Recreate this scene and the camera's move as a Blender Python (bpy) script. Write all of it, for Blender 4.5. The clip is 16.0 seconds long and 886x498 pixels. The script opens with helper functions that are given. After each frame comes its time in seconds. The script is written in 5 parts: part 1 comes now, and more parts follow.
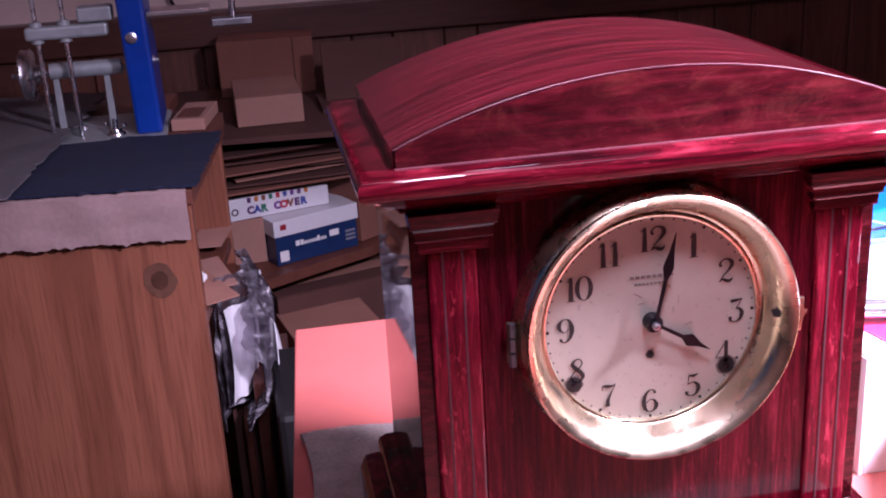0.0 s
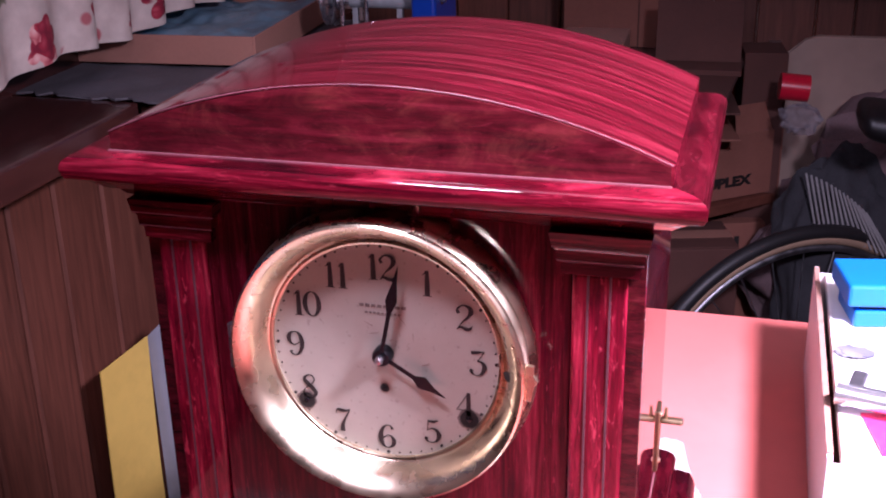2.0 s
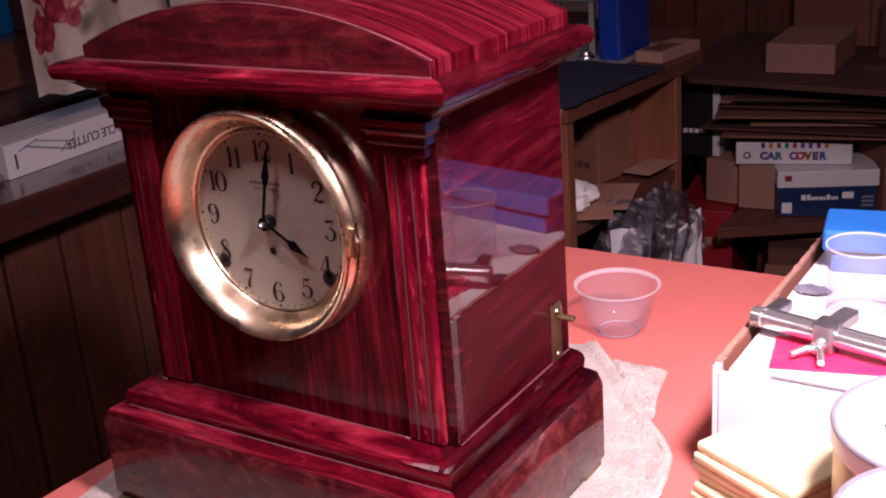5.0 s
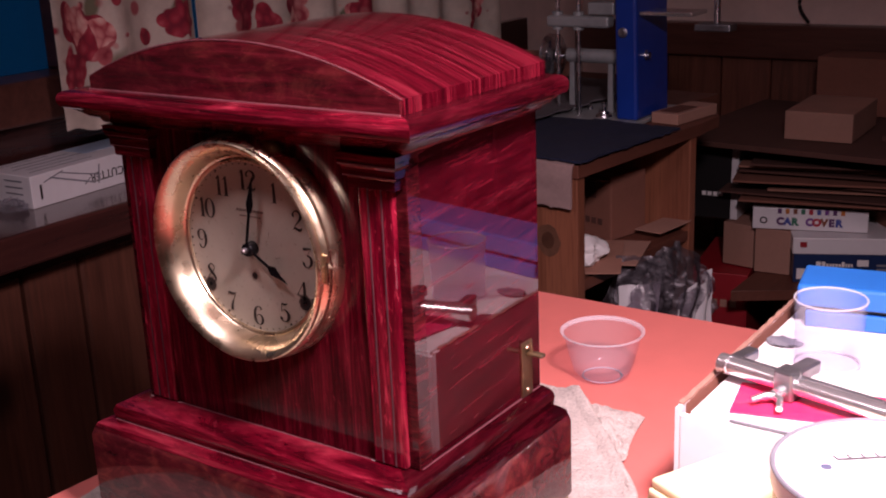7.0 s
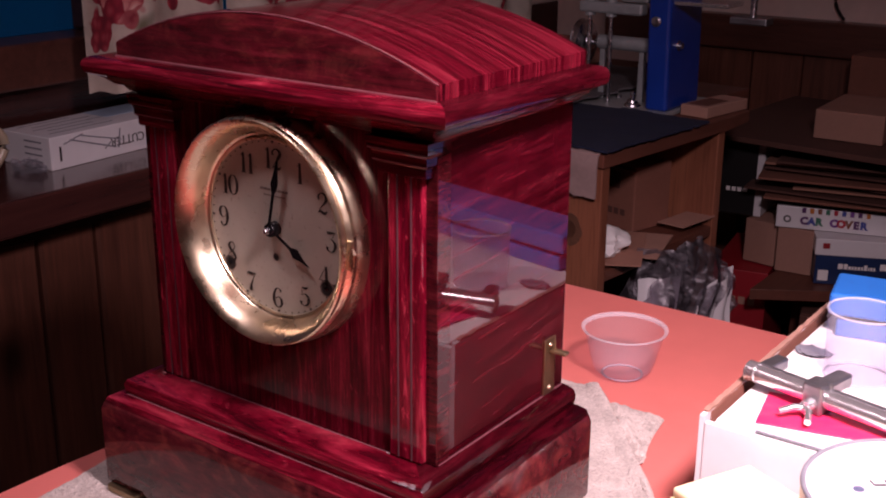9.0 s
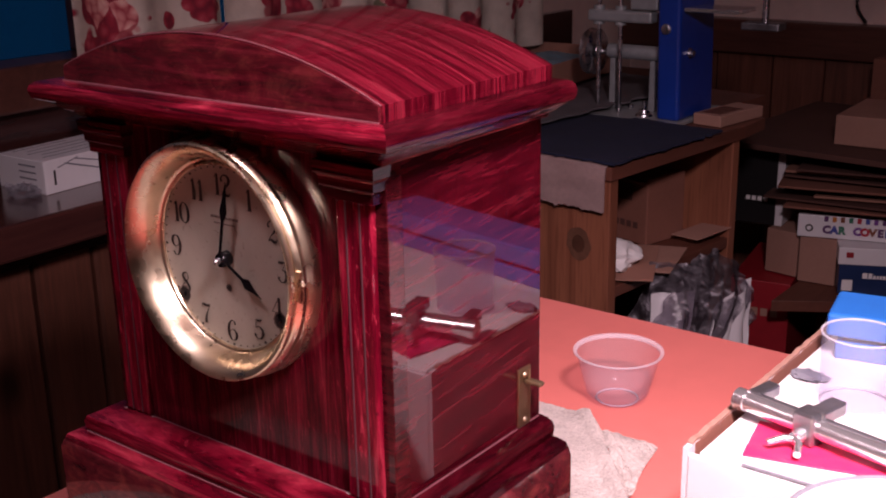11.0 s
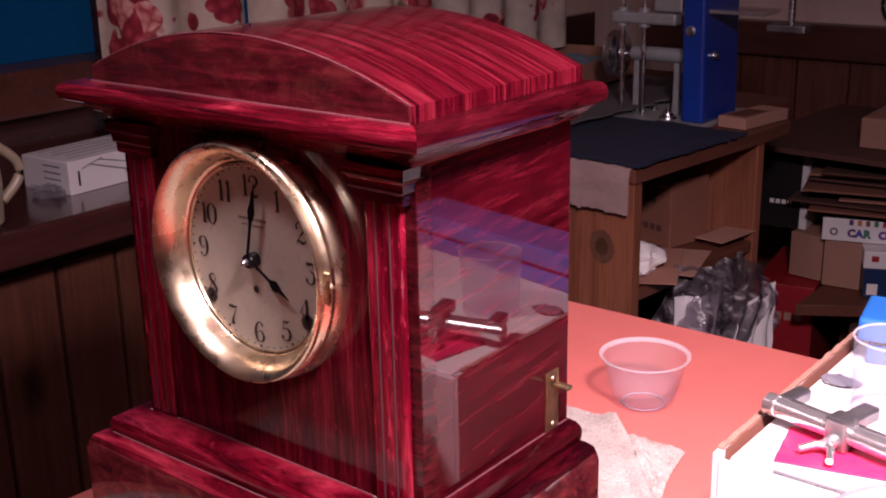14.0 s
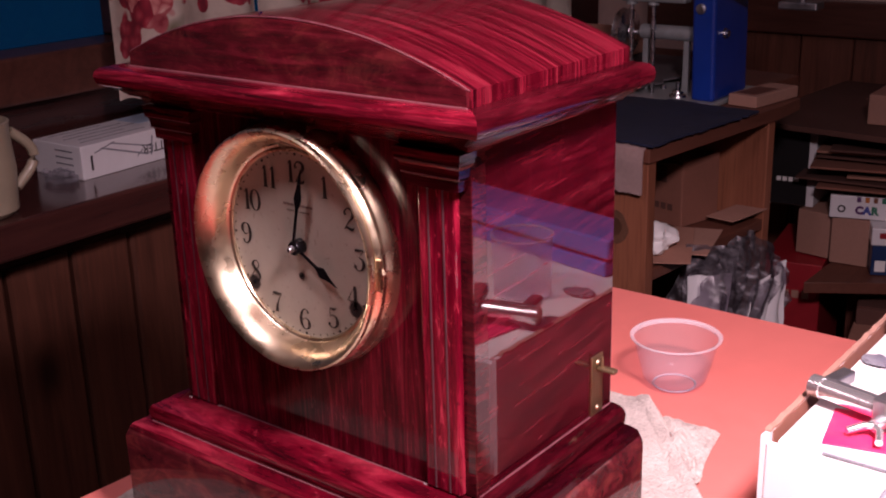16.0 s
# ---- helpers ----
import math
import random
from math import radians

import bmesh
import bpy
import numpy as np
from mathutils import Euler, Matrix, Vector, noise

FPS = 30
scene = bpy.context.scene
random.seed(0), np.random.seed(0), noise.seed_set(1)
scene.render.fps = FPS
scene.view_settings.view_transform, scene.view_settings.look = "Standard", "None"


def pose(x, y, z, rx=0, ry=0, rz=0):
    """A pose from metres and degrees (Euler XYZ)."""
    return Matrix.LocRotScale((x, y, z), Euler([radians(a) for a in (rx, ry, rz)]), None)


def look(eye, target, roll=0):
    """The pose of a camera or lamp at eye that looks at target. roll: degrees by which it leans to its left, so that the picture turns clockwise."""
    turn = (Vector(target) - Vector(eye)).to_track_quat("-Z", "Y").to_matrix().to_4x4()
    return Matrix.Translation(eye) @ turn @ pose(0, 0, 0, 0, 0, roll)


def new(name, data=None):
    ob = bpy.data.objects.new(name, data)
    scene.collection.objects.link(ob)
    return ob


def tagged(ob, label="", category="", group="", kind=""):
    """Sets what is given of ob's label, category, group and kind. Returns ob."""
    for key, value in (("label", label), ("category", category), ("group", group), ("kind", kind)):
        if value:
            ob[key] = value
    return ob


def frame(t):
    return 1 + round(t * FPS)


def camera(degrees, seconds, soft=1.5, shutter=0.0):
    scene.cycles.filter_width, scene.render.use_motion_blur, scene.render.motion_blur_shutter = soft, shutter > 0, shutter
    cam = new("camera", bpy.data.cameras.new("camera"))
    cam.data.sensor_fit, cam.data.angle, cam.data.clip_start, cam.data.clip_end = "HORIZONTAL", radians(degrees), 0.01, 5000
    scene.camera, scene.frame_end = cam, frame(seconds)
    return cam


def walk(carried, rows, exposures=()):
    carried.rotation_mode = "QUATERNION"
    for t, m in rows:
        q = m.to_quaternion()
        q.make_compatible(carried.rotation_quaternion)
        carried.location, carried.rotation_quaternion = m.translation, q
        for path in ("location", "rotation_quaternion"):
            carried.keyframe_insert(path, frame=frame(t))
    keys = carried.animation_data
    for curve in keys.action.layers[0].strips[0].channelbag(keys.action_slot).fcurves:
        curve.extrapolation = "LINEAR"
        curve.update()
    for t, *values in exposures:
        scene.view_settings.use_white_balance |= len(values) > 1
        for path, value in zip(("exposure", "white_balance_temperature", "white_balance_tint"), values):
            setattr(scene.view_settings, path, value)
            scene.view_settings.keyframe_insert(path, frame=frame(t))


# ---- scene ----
cam = camera(42.3, 16.0, 2.0)
METRES, EYE, TILT, LEAN, TURN = 0.85, 1.15, 0.0, 0.0, -7.8
PATH = [
    (0, (-0.014, -0.021, 1.164), (0.282, 1.836, 0.485), -3.3),
    (0.5, (0.046, -0.022, 1.173), (0.3, 1.816, 0.425), -2.8),
    (1, (0.117, -0.016, 1.186), (0.179, 1.84, 0.444), -2.6),
    (1.5, (0.229, 0.009, 1.181), (-0.052, 1.846, 0.442), -2.2),
    (2, (0.309, 0.027, 1.174), (-0.195, 1.812, 0.425), -1.2),
    (2.5, (0.341, 0.026, 1.17), (-0.193, 1.805, 0.426), -0.7),
    (3, (0.361, 0.033, 1.168), (-0.175, 1.813, 0.43), -1.8),
    (3.5, (0.358, 0.058, 1.165), (-0.142, 1.842, 0.41), -3.8),
    (4, (0.441, 0.04, 1.15), (-0.433, 1.672, 0.394), -4.5),
    (6.5, (0.619, -0.023, 1.138), (-0.467, 1.542, 0.529), -3.5),
    (7, (0.626, -0.01, 1.136), (-0.476, 1.552, 0.548), -2.4),
    (7.5, (0.622, 0.004, 1.131), (-0.495, 1.555, 0.541), -0.8),
    (8, (0.614, 0.014, 1.131), (-0.499, 1.561, 0.525), -0.6),
    (8.5, (0.606, 0.017, 1.131), (-0.505, 1.558, 0.509), 0.2),
    (9, (0.607, 0.003, 1.137), (-0.508, 1.542, 0.512), 0.4),
    (11.5, (0.62, 0.063, 1.132), (-0.556, 1.561, 0.523), -1.3),
    (12, (0.613, 0.063, 1.128), (-0.564, 1.554, 0.501), -0.8),
    (12.5, (0.609, 0.064, 1.127), (-0.566, 1.55, 0.484), -0.7),
    (13, (0.612, 0.061, 1.132), (-0.568, 1.543, 0.491), -1.4),
    (13.5, (0.613, 0.057, 1.137), (-0.577, 1.54, 0.516), -1.4),
    (14, (0.612, 0.057, 1.133), (-0.583, 1.544, 0.531), -1.2),
    (14.5, (0.611, 0.06, 1.131), (-0.583, 1.546, 0.526), -0.7),
    (15, (0.607, 0.062, 1.129), (-0.584, 1.547, 0.516), -0.6),
    (15.5, (0.597, 0.058, 1.126), (-0.592, 1.541, 0.505), -0.2),
    (16, (0.584, 0.043, 1.135), (-0.592, 1.531, 0.498), -1.6),
]
walk(cam, [(t, look(eye, target, roll)) for t, eye, target, roll in PATH], [(0, 0.80, 5400, 22), (2.5, 0.64, 5500, 22), (3.0, 0.48, 5650, 22), (3.5, 0.24, 5900, 22), (4.0, -0.22, 6250, 22), (6.5, -0.48, 6850, 22), (7.5, -0.56, 6900, 24), (9, -0.68, 6900, 24), (11.5, -0.56, 6900, 24), (12.5, -0.72, 6900, 24), (13.2, -0.62, 6900, 24), (14, -0.27, 6900, 24), (15, -0.33, 6900, 24), (16, -0.40, 6900, 24)])


# ---- light ----
world = bpy.data.worlds.new("room_dark")
scene.world = world
world.use_nodes = True
world.node_tree.nodes["Background"].inputs["Color"].default_value = (0.9, 0.75, 0.8, 1)
world.node_tree.nodes["Background"].inputs["Strength"].default_value = 0.003


def area_lamp(name, eye, target, size, watts, colour, shape="DISK", size_y=None, spread=180):
    data = bpy.data.lights.new(name, "AREA")
    data.shape, data.size, data.energy, data.color = shape, size, watts, colour
    if size_y:
        data.size_y = size_y
    data.spread = radians(spread)
    ob = new(name, data)
    ob.matrix_world = look(eye, target)
    return ob


area_lamp("lamp_over_clock", (0.13, 0.23, 1.42), (0.17, 0.52, 0.88), 0.10, 1.1, (1.0, 0.84, 0.95), spread=140)
area_lamp("lamp_over_box", (0.636, 0.32, 1.42), (0.37, 0.67, 0.78), 0.13, 7.3, (1.0, 0.82, 0.90), spread=97)
area_lamp("ceiling_lamp", (0.20, 0.25, 2.22), (-0.30, 0.75, 0.5), 0.5, 4.1, (1.0, 0.78, 0.88), "RECTANGLE", 1.1)


# ---- materials ----
class Nodes:
    """A small writer of node materials."""

    def __init__(self, name):
        self.mat = bpy.data.materials.new(name)
        self.mat.use_nodes = True
        self.tree = self.mat.node_tree
        self.bsdf = self.tree.nodes["Principled BSDF"]
        self.coord = self.tree.nodes.new("ShaderNodeTexCoord")

    def node(self, kind, **inputs):
        n = self.tree.nodes.new(kind)
        for key, value in inputs.items():
            self.put(n.inputs[key.replace("_", " ")], value)
        return n

    def put(self, socket, value):
        if isinstance(value, bpy.types.NodeSocket):
            self.tree.links.new(value, socket)
        else:
            socket.default_value = value

    def space(self, scale, turn=(0, 0, 0), shift=(0, 0, 0)):
        start = self.coord.outputs["Object"]
        if any(turn):
            first = self.node("ShaderNodeMapping", Vector=start)
            first.inputs["Rotation"].default_value = [radians(a) for a in turn]
            start = first.outputs["Vector"]
        m = self.node("ShaderNodeMapping", Vector=start)
        m.inputs["Scale"].default_value = scale
        m.inputs["Location"].default_value = shift
        return m.outputs["Vector"]

    def noise(self, vector, scale, detail=4.0, rough=0.55, warp=0.0):
        n = self.node("ShaderNodeTexNoise", Vector=vector, Scale=scale, Detail=detail, Roughness=rough, Distortion=warp)
        return n.outputs["Fac"]

    def ramp(self, fac, stops):
        n = self.node("ShaderNodeValToRGB", Fac=fac)
        e = n.color_ramp.elements
        while len(e) < len(stops):
            e.new(0.5)
        for item, (at, colour) in zip(e, stops):
            item.position, item.color = at, (*colour, 1)
        return n.outputs["Color"]

    def mix(self, fac, a, b, how="MIX"):
        n = self.tree.nodes.new("ShaderNodeMix")
        n.data_type, n.blend_type = "RGBA", how
        for k, value in ((0, fac), (6, a), (7, b)):
            if k and not isinstance(value, bpy.types.NodeSocket):
                value = (*value, 1)
            self.put(n.inputs[k], value)
        return n.outputs[2]

    def bump(self, height, strength=0.3, distance=0.002):
        n = self.node("ShaderNodeBump", Height=height, Strength=strength, Distance=distance)
        self.put(self.bsdf.inputs["Normal"], n.outputs["Normal"])

    def set(self, **inputs):
        for key, value in inputs.items():
            if key == "Base_Color" and isinstance(value, tuple) and len(value) == 3:
                value = (*value, 1)
            self.put(self.bsdf.inputs[key.replace("_", " ")], value)
        return self.mat


def plain(name, colour, rough=0.6, metal=0.0, vary=0.18, grain=60.0, relief=0.15, deep=0.001):
    n = Nodes(name)
    v = n.space((1, 1, 1))
    fine, coarse = n.noise(v, grain, 6), n.noise(v, grain / 9, 3)
    dark = tuple(c * (1 - vary) for c in colour)
    light = tuple(min(1, c * (1 + vary)) for c in colour)
    col = n.mix(n.noise(v, grain / 3, 2), n.ramp(coarse, [(0.3, dark), (0.7, light)]), n.ramp(fine, [(0.3, dark), (0.7, light)]))
    if relief:
        n.bump(fine, relief, deep)
    r = n.node("ShaderNodeMapRange", Value=coarse)
    r.inputs["To Min"].default_value, r.inputs["To Max"].default_value = rough * 0.8, min(1, rough * 1.2)
    return n.set(Base_Color=col, Roughness=r.outputs["Result"], Metallic=metal)


def lacquer(name, stretch, turn=(0, 0, 0), burl=0.0, dark=1.0, flecks=1.0, soft=0.0, gloss=0.03, coat=0.9, ior=1.45):
    """Red streaked veneer under thick gloss. stretch: scale of the streaks on each axis."""
    n = Nodes(name)
    v = n.space(stretch, turn)
    streak = n.noise(v, 1.0, 6, 0.62, 0.9)
    fine = n.noise(n.space(tuple(s * 3.1 for s in stretch), turn), 1.0, 4, 0.6, 0.5)
    cloud = n.noise(n.space((1, 1, 1)), 22, 3)
    k = dark
    base = n.ramp(streak, [(0.30, (0.022 * k, 0.0010, 0.0032)), (0.46, (0.115 * k, 0.0018 * k, 0.0100 * k)), (0.58, (0.25 * k, 0.0120 * k, 0.030 * k)), (0.72, (0.42 * k, 0.042 * k, 0.066 * k))])
    if soft:
        base = n.mix(soft, base, (0.17 * k, 0.0035 * k, 0.018 * k))
    over = n.ramp(fine, [(0.35, (0.40, 0.36, 0.38)), (0.6, (1, 1, 1))])
    col = n.mix(0.8, base, over, "MULTIPLY")
    col = n.mix(0.45, col, n.ramp(cloud, [(0.3, (0.5, 0.4, 0.45)), (0.65, (1, 1, 1))]), "MULTIPLY")
    fleck = n.noise(n.space(tuple(s * (1.7 if s > 60 else 4.5) for s in stretch), turn, (0.4, 0.7, 0.1)), 1.0, 3, 0.7, 1.4)
    col = n.mix(n.ramp(fleck, [(0.60, (0, 0, 0)), (0.70, (0.55 * flecks,) * 3)]), col, (0.50 * k, 0.045 * k, 0.078 * k))
    col = n.mix(n.ramp(fleck, [(0.30, (0.7 * flecks,) * 3), (0.40, (0, 0, 0))]), col, (0.012, 0.0008, 0.002))
    if burl:
        w = n.space((34, 34, 48))
        eyes = n.noise(w, 1.0, 5, 0.7, 1.6)
        col = n.mix(burl, col, n.ramp(eyes, [(0.32, (0.010, 0.003, 0.004)), (0.52, (0.060, 0.010, 0.012)), (0.70, (0.15, 0.032, 0.026))]))
    ripple = n.noise(n.space((1, 1, 1)), 45, 2)
    n.bump(ripple, 0.022, 0.002)
    return n.set(Base_Color=col, Roughness=0.65, Specular_IOR_Level=0.02, Coat_Weight=coat, Coat_Roughness=gloss, Coat_IOR=ior)


def timber(name, dark, light, stretch, rough=0.5, knots=True, relief=0.2, per_piece=True, coat=0.0):
    n = Nodes(name)
    v = n.space(stretch)
    if per_piece:
        info = n.node("ShaderNodeObjectInfo")
        add = n.tree.nodes.new("ShaderNodeVectorMath")
        add.operation = "ADD"
        n.put(add.inputs[0], v)
        scale = n.tree.nodes.new("ShaderNodeMath")
        scale.operation, scale.inputs[1].default_value = "MULTIPLY", 37.0
        n.put(scale.inputs[0], info.outputs["Random"])
        n.put(add.inputs[1], scale.outputs[0])
        v = add.outputs[0]
    grain, fine = n.noise(v, 1.0, 5, 0.6, 1.2), n.noise(v, 4.5, 4, 0.6)
    col = n.mix(0.35, n.ramp(grain, [(0.28, dark), (0.72, light)]), n.ramp(fine, [(0.3, dark), (0.7, light)]))
    if per_piece:
        tone = n.ramp(info.outputs["Random"], [(0.0, (0.68, 0.66, 0.64)), (1.0, (1, 1, 1))])
        col = n.mix(0.8, col, tone, "MULTIPLY")
    if knots:
        cell = n.node("ShaderNodeTexVoronoi", Vector=n.space((5, 5, 2.6)), Scale=1.0, Randomness=1.0)
        spot = n.ramp(cell.outputs["Distance"], [(0.05, (0.10, 0.07, 0.06)), (0.13, (1, 1, 1))])
        col = n.mix(0.85, col, spot, "MULTIPLY")
    n.bump(fine, relief, 0.001)
    return n.set(Base_Color=col, Roughness=rough, Coat_Weight=coat, Coat_Roughness=0.15)


def bent_pine(name, dark, light, rough=0.45):
    """Flat-sawn pine: wandering growth lines along z and fine pores."""
    n = Nodes(name)
    bend = n.noise(n.space((5, 5, 1.3)), 1.0, 3, 0.5)
    wave = n.node("ShaderNodeTexWave", Vector=n.space((1, 1, 0.10)), Scale=5.0, Distortion=16.0, Detail=3.0, Detail_Scale=1.6)
    pores = n.noise(n.space((260, 260, 9)), 1.0, 4, 0.65)
    col = n.ramp(wave.outputs["Fac"], [(0.0, dark), (0.55, light)])
    mid = tuple((a + b) / 2 for a, b in zip(dark, light))
    col = n.mix(0.6, col, n.ramp(bend, [(0.3, mid), (0.7, light)]))
    col = n.mix(0.6, col, n.ramp(pores, [(0.34, (0.45, 0.40, 0.38)), (0.52, (1, 1, 1))]), "MULTIPLY")
    n.bump(pores, 0.15, 0.001)
    return n.set(Base_Color=col, Roughness=rough)


def card(name, colour, rough=0.85):
    n = Nodes(name)
    v = n.space((1, 1, 1))
    flute = n.noise(n.space((230, 20, 20)), 1.0, 2)
    blot = n.noise(v, 9, 4)
    col = n.mix(0.5, n.ramp(blot, [(0.3, tuple(c * 0.72 for c in colour)), (0.7, tuple(c * 1.1 for c in colour))]), n.ramp(n.noise(v, 160, 4), [(0.3, tuple(c * 0.85 for c in colour)), (0.7, colour)]))
    n.bump(flute, 0.12, 0.001)
    return n.set(Base_Color=col, Roughness=rough)


def clear_plastic(name, colour, opacity, rough=0.12, wrinkle=0.0):
    n = Nodes(name)
    if wrinkle:
        n.bump(n.noise(n.space((1, 1, 1)), 48, 4, 0.6, 2.5), wrinkle, 0.02)
    n.set(Base_Color=colour, Roughness=rough)
    n.put(n.bsdf.inputs["Roughness"], n.ramp(n.noise(n.space((1, 1, 1)), 40, 3), [(0.3, (rough,) * 3), (0.8, (rough * 2.5,) * 3)]))
    clear = n.node("ShaderNodeBsdfTransparent", Color=(0.95, 0.94, 0.97, 1))
    mix = n.tree.nodes.new("ShaderNodeMixShader")
    mix.inputs[0].default_value = opacity
    n.put(mix.inputs[1], clear.outputs[0])
    n.put(mix.inputs[2], n.bsdf.outputs[0])
    n.put(n.tree.nodes["Material Output"].inputs["Surface"], mix.outputs[0])
    return n.mat


def brass(name, colour, rough, turn_marks=True):
    n = Nodes(name)
    v = n.space((1, 1, 1))
    wear = n.noise(v, 60, 5)
    col = n.mix(0.5, n.ramp(n.noise(v, 14, 4), [(0.35, tuple(c * 0.75 for c in colour)), (0.65, colour)]), n.ramp(wear, [(0.3, tuple(c * 0.7 for c in colour)), (0.6, colour)]))
    n.bump(n.noise(v, 420, 3), 0.018, 0.0005)
    r = n.ramp(wear, [(0.3, (rough * 0.8,) * 3), (0.75, (rough * 1.5,) * 3)])
    return n.set(Base_Color=col, Roughness=r, Metallic=1.0)


BOUQUETS = [(0.925, 0.995, 0.044), (0.962, 0.978, 0.039), (0.918, 0.945, 0.031), (1.092, 0.990, 0.034), (1.040, 0.975, 0.016), (1.225, 0.990, 0.042), (1.275, 0.970, 0.029), (1.345, 0.975, 0.039), (1.306, 0.881, 0.039), (1.528, 0.866, 0.029), (1.500, 0.968, 0.039), (1.610, 0.880, 0.034), (1.710, 0.900, 0.042), (1.115, 0.905, 0.029), (1.180, 0.880, 0.021), (1.000, 1.060, 0.044), (1.420, 0.900, 0.023), (1.840, 0.930, 0.044)]


def floral(name):
    n = Nodes(name)
    v = n.space((1, 1, 1))
    ground = n.ramp(n.noise(v, 30, 4), [(0.3, (0.48, 0.40, 0.34)), (0.7, (0.66, 0.57, 0.49))])
    warp = n.mix(0.035, v, n.node("ShaderNodeTexNoise", Vector=v, Scale=18.0, Detail=3.0).outputs["Color"])
    flat = n.space((0, 1, 1))
    near = None
    for y, z, r in BOUQUETS:
        d = n.tree.nodes.new("ShaderNodeVectorMath")
        d.operation = "DISTANCE"
        n.put(d.inputs[0], flat)
        d.inputs[1].default_value = (0, y, z)
        k = n.tree.nodes.new("ShaderNodeMath")
        k.operation, k.inputs[1].default_value = "DIVIDE", r
        n.put(k.inputs[0], d.outputs["Value"])
        if near is None:
            near = k.outputs[0]
        else:
            low = n.tree.nodes.new("ShaderNodeMath")
            low.operation = "MINIMUM"
            n.put(low.inputs[0], near)
            n.put(low.inputs[1], k.outputs[0])
            near = low.outputs[0]
    wobble = n.node("ShaderNodeTexVoronoi", Vector=v, Scale=42.0, Randomness=1.0)
    edge = n.tree.nodes.new("ShaderNodeMath")
    edge.operation = "MULTIPLY_ADD"
    n.put(edge.inputs[0], wobble.outputs["Distance"])
    edge.inputs[1].default_value = 0.75
    n.put(edge.inputs[2], near)
    edge = edge.outputs[0]
    petal = n.node("ShaderNodeTexVoronoi", Vector=warp, Scale=70.0, Randomness=1.0)
    bloom = n.node("ShaderNodeTexVoronoi", Vector=warp, Scale=26.0, Randomness=1.0)
    red = n.ramp(petal.outputs["Distance"], [(0.10, (0.50, 0.075, 0.10)), (0.45, (0.34, 0.022, 0.045)), (0.75, (0.20, 0.012, 0.03))])
    pale = n.ramp(petal.outputs["Distance"], [(0.12, (0.80, 0.50, 0.44)), (0.55, (0.66, 0.24, 0.23)), (0.80, (0.40, 0.05, 0.07))])
    red = n.mix(n.ramp(bloom.outputs["Color"], [(0.58, (0, 0, 0)), (0.62, (1, 1, 1))]), red, pale)
    half = n.tree.nodes.new("ShaderNodeMath")
    half.operation, half.inputs[1].default_value = "MULTIPLY", 0.5
    n.put(half.inputs[0], edge)
    edge = half.outputs[0]
    col = n.mix(n.ramp(edge, [(0.55, (1, 1, 1)), (0.58, (0, 0, 0))]), ground, red)
    leafy = n.node("ShaderNodeTexVoronoi", Vector=n.space((17, 17, 9), (25, 0, 0), (0.3, 0.2, 0.7)), Scale=1.0, Randomness=1.0)
    leaf = n.ramp(leafy.outputs["Distance"], [(0.20, (1, 1, 1)), (0.26, (0, 0, 0))])
    ring = n.ramp(edge, [(0.52, (0, 0, 0)), (0.56, (1, 1, 1)), (0.88, (1, 1, 1)), (0.94, (0, 0, 0))])
    col = n.mix(n.mix(1.0, leaf, ring, "MULTIPLY"), col, (0.17, 0.16, 0.10))
    bud = n.node("ShaderNodeTexVoronoi", Vector=n.space((1, 1, 1), (0, 0, 0), (0.13, 0.21, 0.4)), Scale=21.0, Randomness=1.0)
    buds = n.mix(1.0, n.ramp(bud.outputs["Distance"], [(0.16, (1, 1, 1)), (0.24, (0, 0, 0))]), n.ramp(bud.outputs["Color"], [(0.62, (0, 0, 0)), (0.66, (1, 1, 1))]), "MULTIPLY")
    col = n.mix(buds, col, (0.42, 0.10, 0.11))
    n.bump(n.noise(v, 900, 2), 0.2, 0.0006)
    return n.set(Base_Color=col, Roughness=0.9)


def dial_paint(name):
    n = Nodes(name)
    v = n.space((1, 1, 1))
    stain = n.noise(v, 38, 5, 0.6)
    speck = n.noise(v, 330, 3)
    col = n.mix(0.6, n.ramp(stain, [(0.3, (0.33, 0.295, 0.235)), (0.65, (0.45, 0.425, 0.350))]), n.ramp(speck, [(0.27, (0.27, 0.23, 0.20)), (0.38, (0.45, 0.425, 0.350))]))
    n.bump(stain, 0.04, 0.001)
    return n.set(Base_Color=col, Roughness=0.42, Metallic=0.25)


VENEER_X = lacquer("red_veneer_along_x", (13, 26, 230), dark=0.85, flecks=0.5)
VENEER_ROOF = lacquer("red_veneer_on_roof", (9, 230, 9), dark=0.64, flecks=0.5, soft=0.05, gloss=0.06, coat=1.0, ior=1.8)
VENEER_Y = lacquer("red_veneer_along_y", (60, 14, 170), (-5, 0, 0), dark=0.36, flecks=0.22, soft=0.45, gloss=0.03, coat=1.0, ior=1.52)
# shaded, duller copy of the red veneer, for right-hand ends only
VENEER_END_SHADE = lacquer("shaded_end_veneer", (60, 14, 170), dark=0.25, flecks=0.4, soft=0.3, gloss=0.06, coat=0.5)
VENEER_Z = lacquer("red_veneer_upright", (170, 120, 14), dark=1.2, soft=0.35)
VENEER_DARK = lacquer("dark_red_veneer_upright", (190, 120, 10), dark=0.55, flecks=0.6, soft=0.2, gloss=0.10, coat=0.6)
VENEER_BAND = lacquer("cross_grained_edge_veneer", (40, 40, 260), burl=0.25, dark=0.32, flecks=0.5)
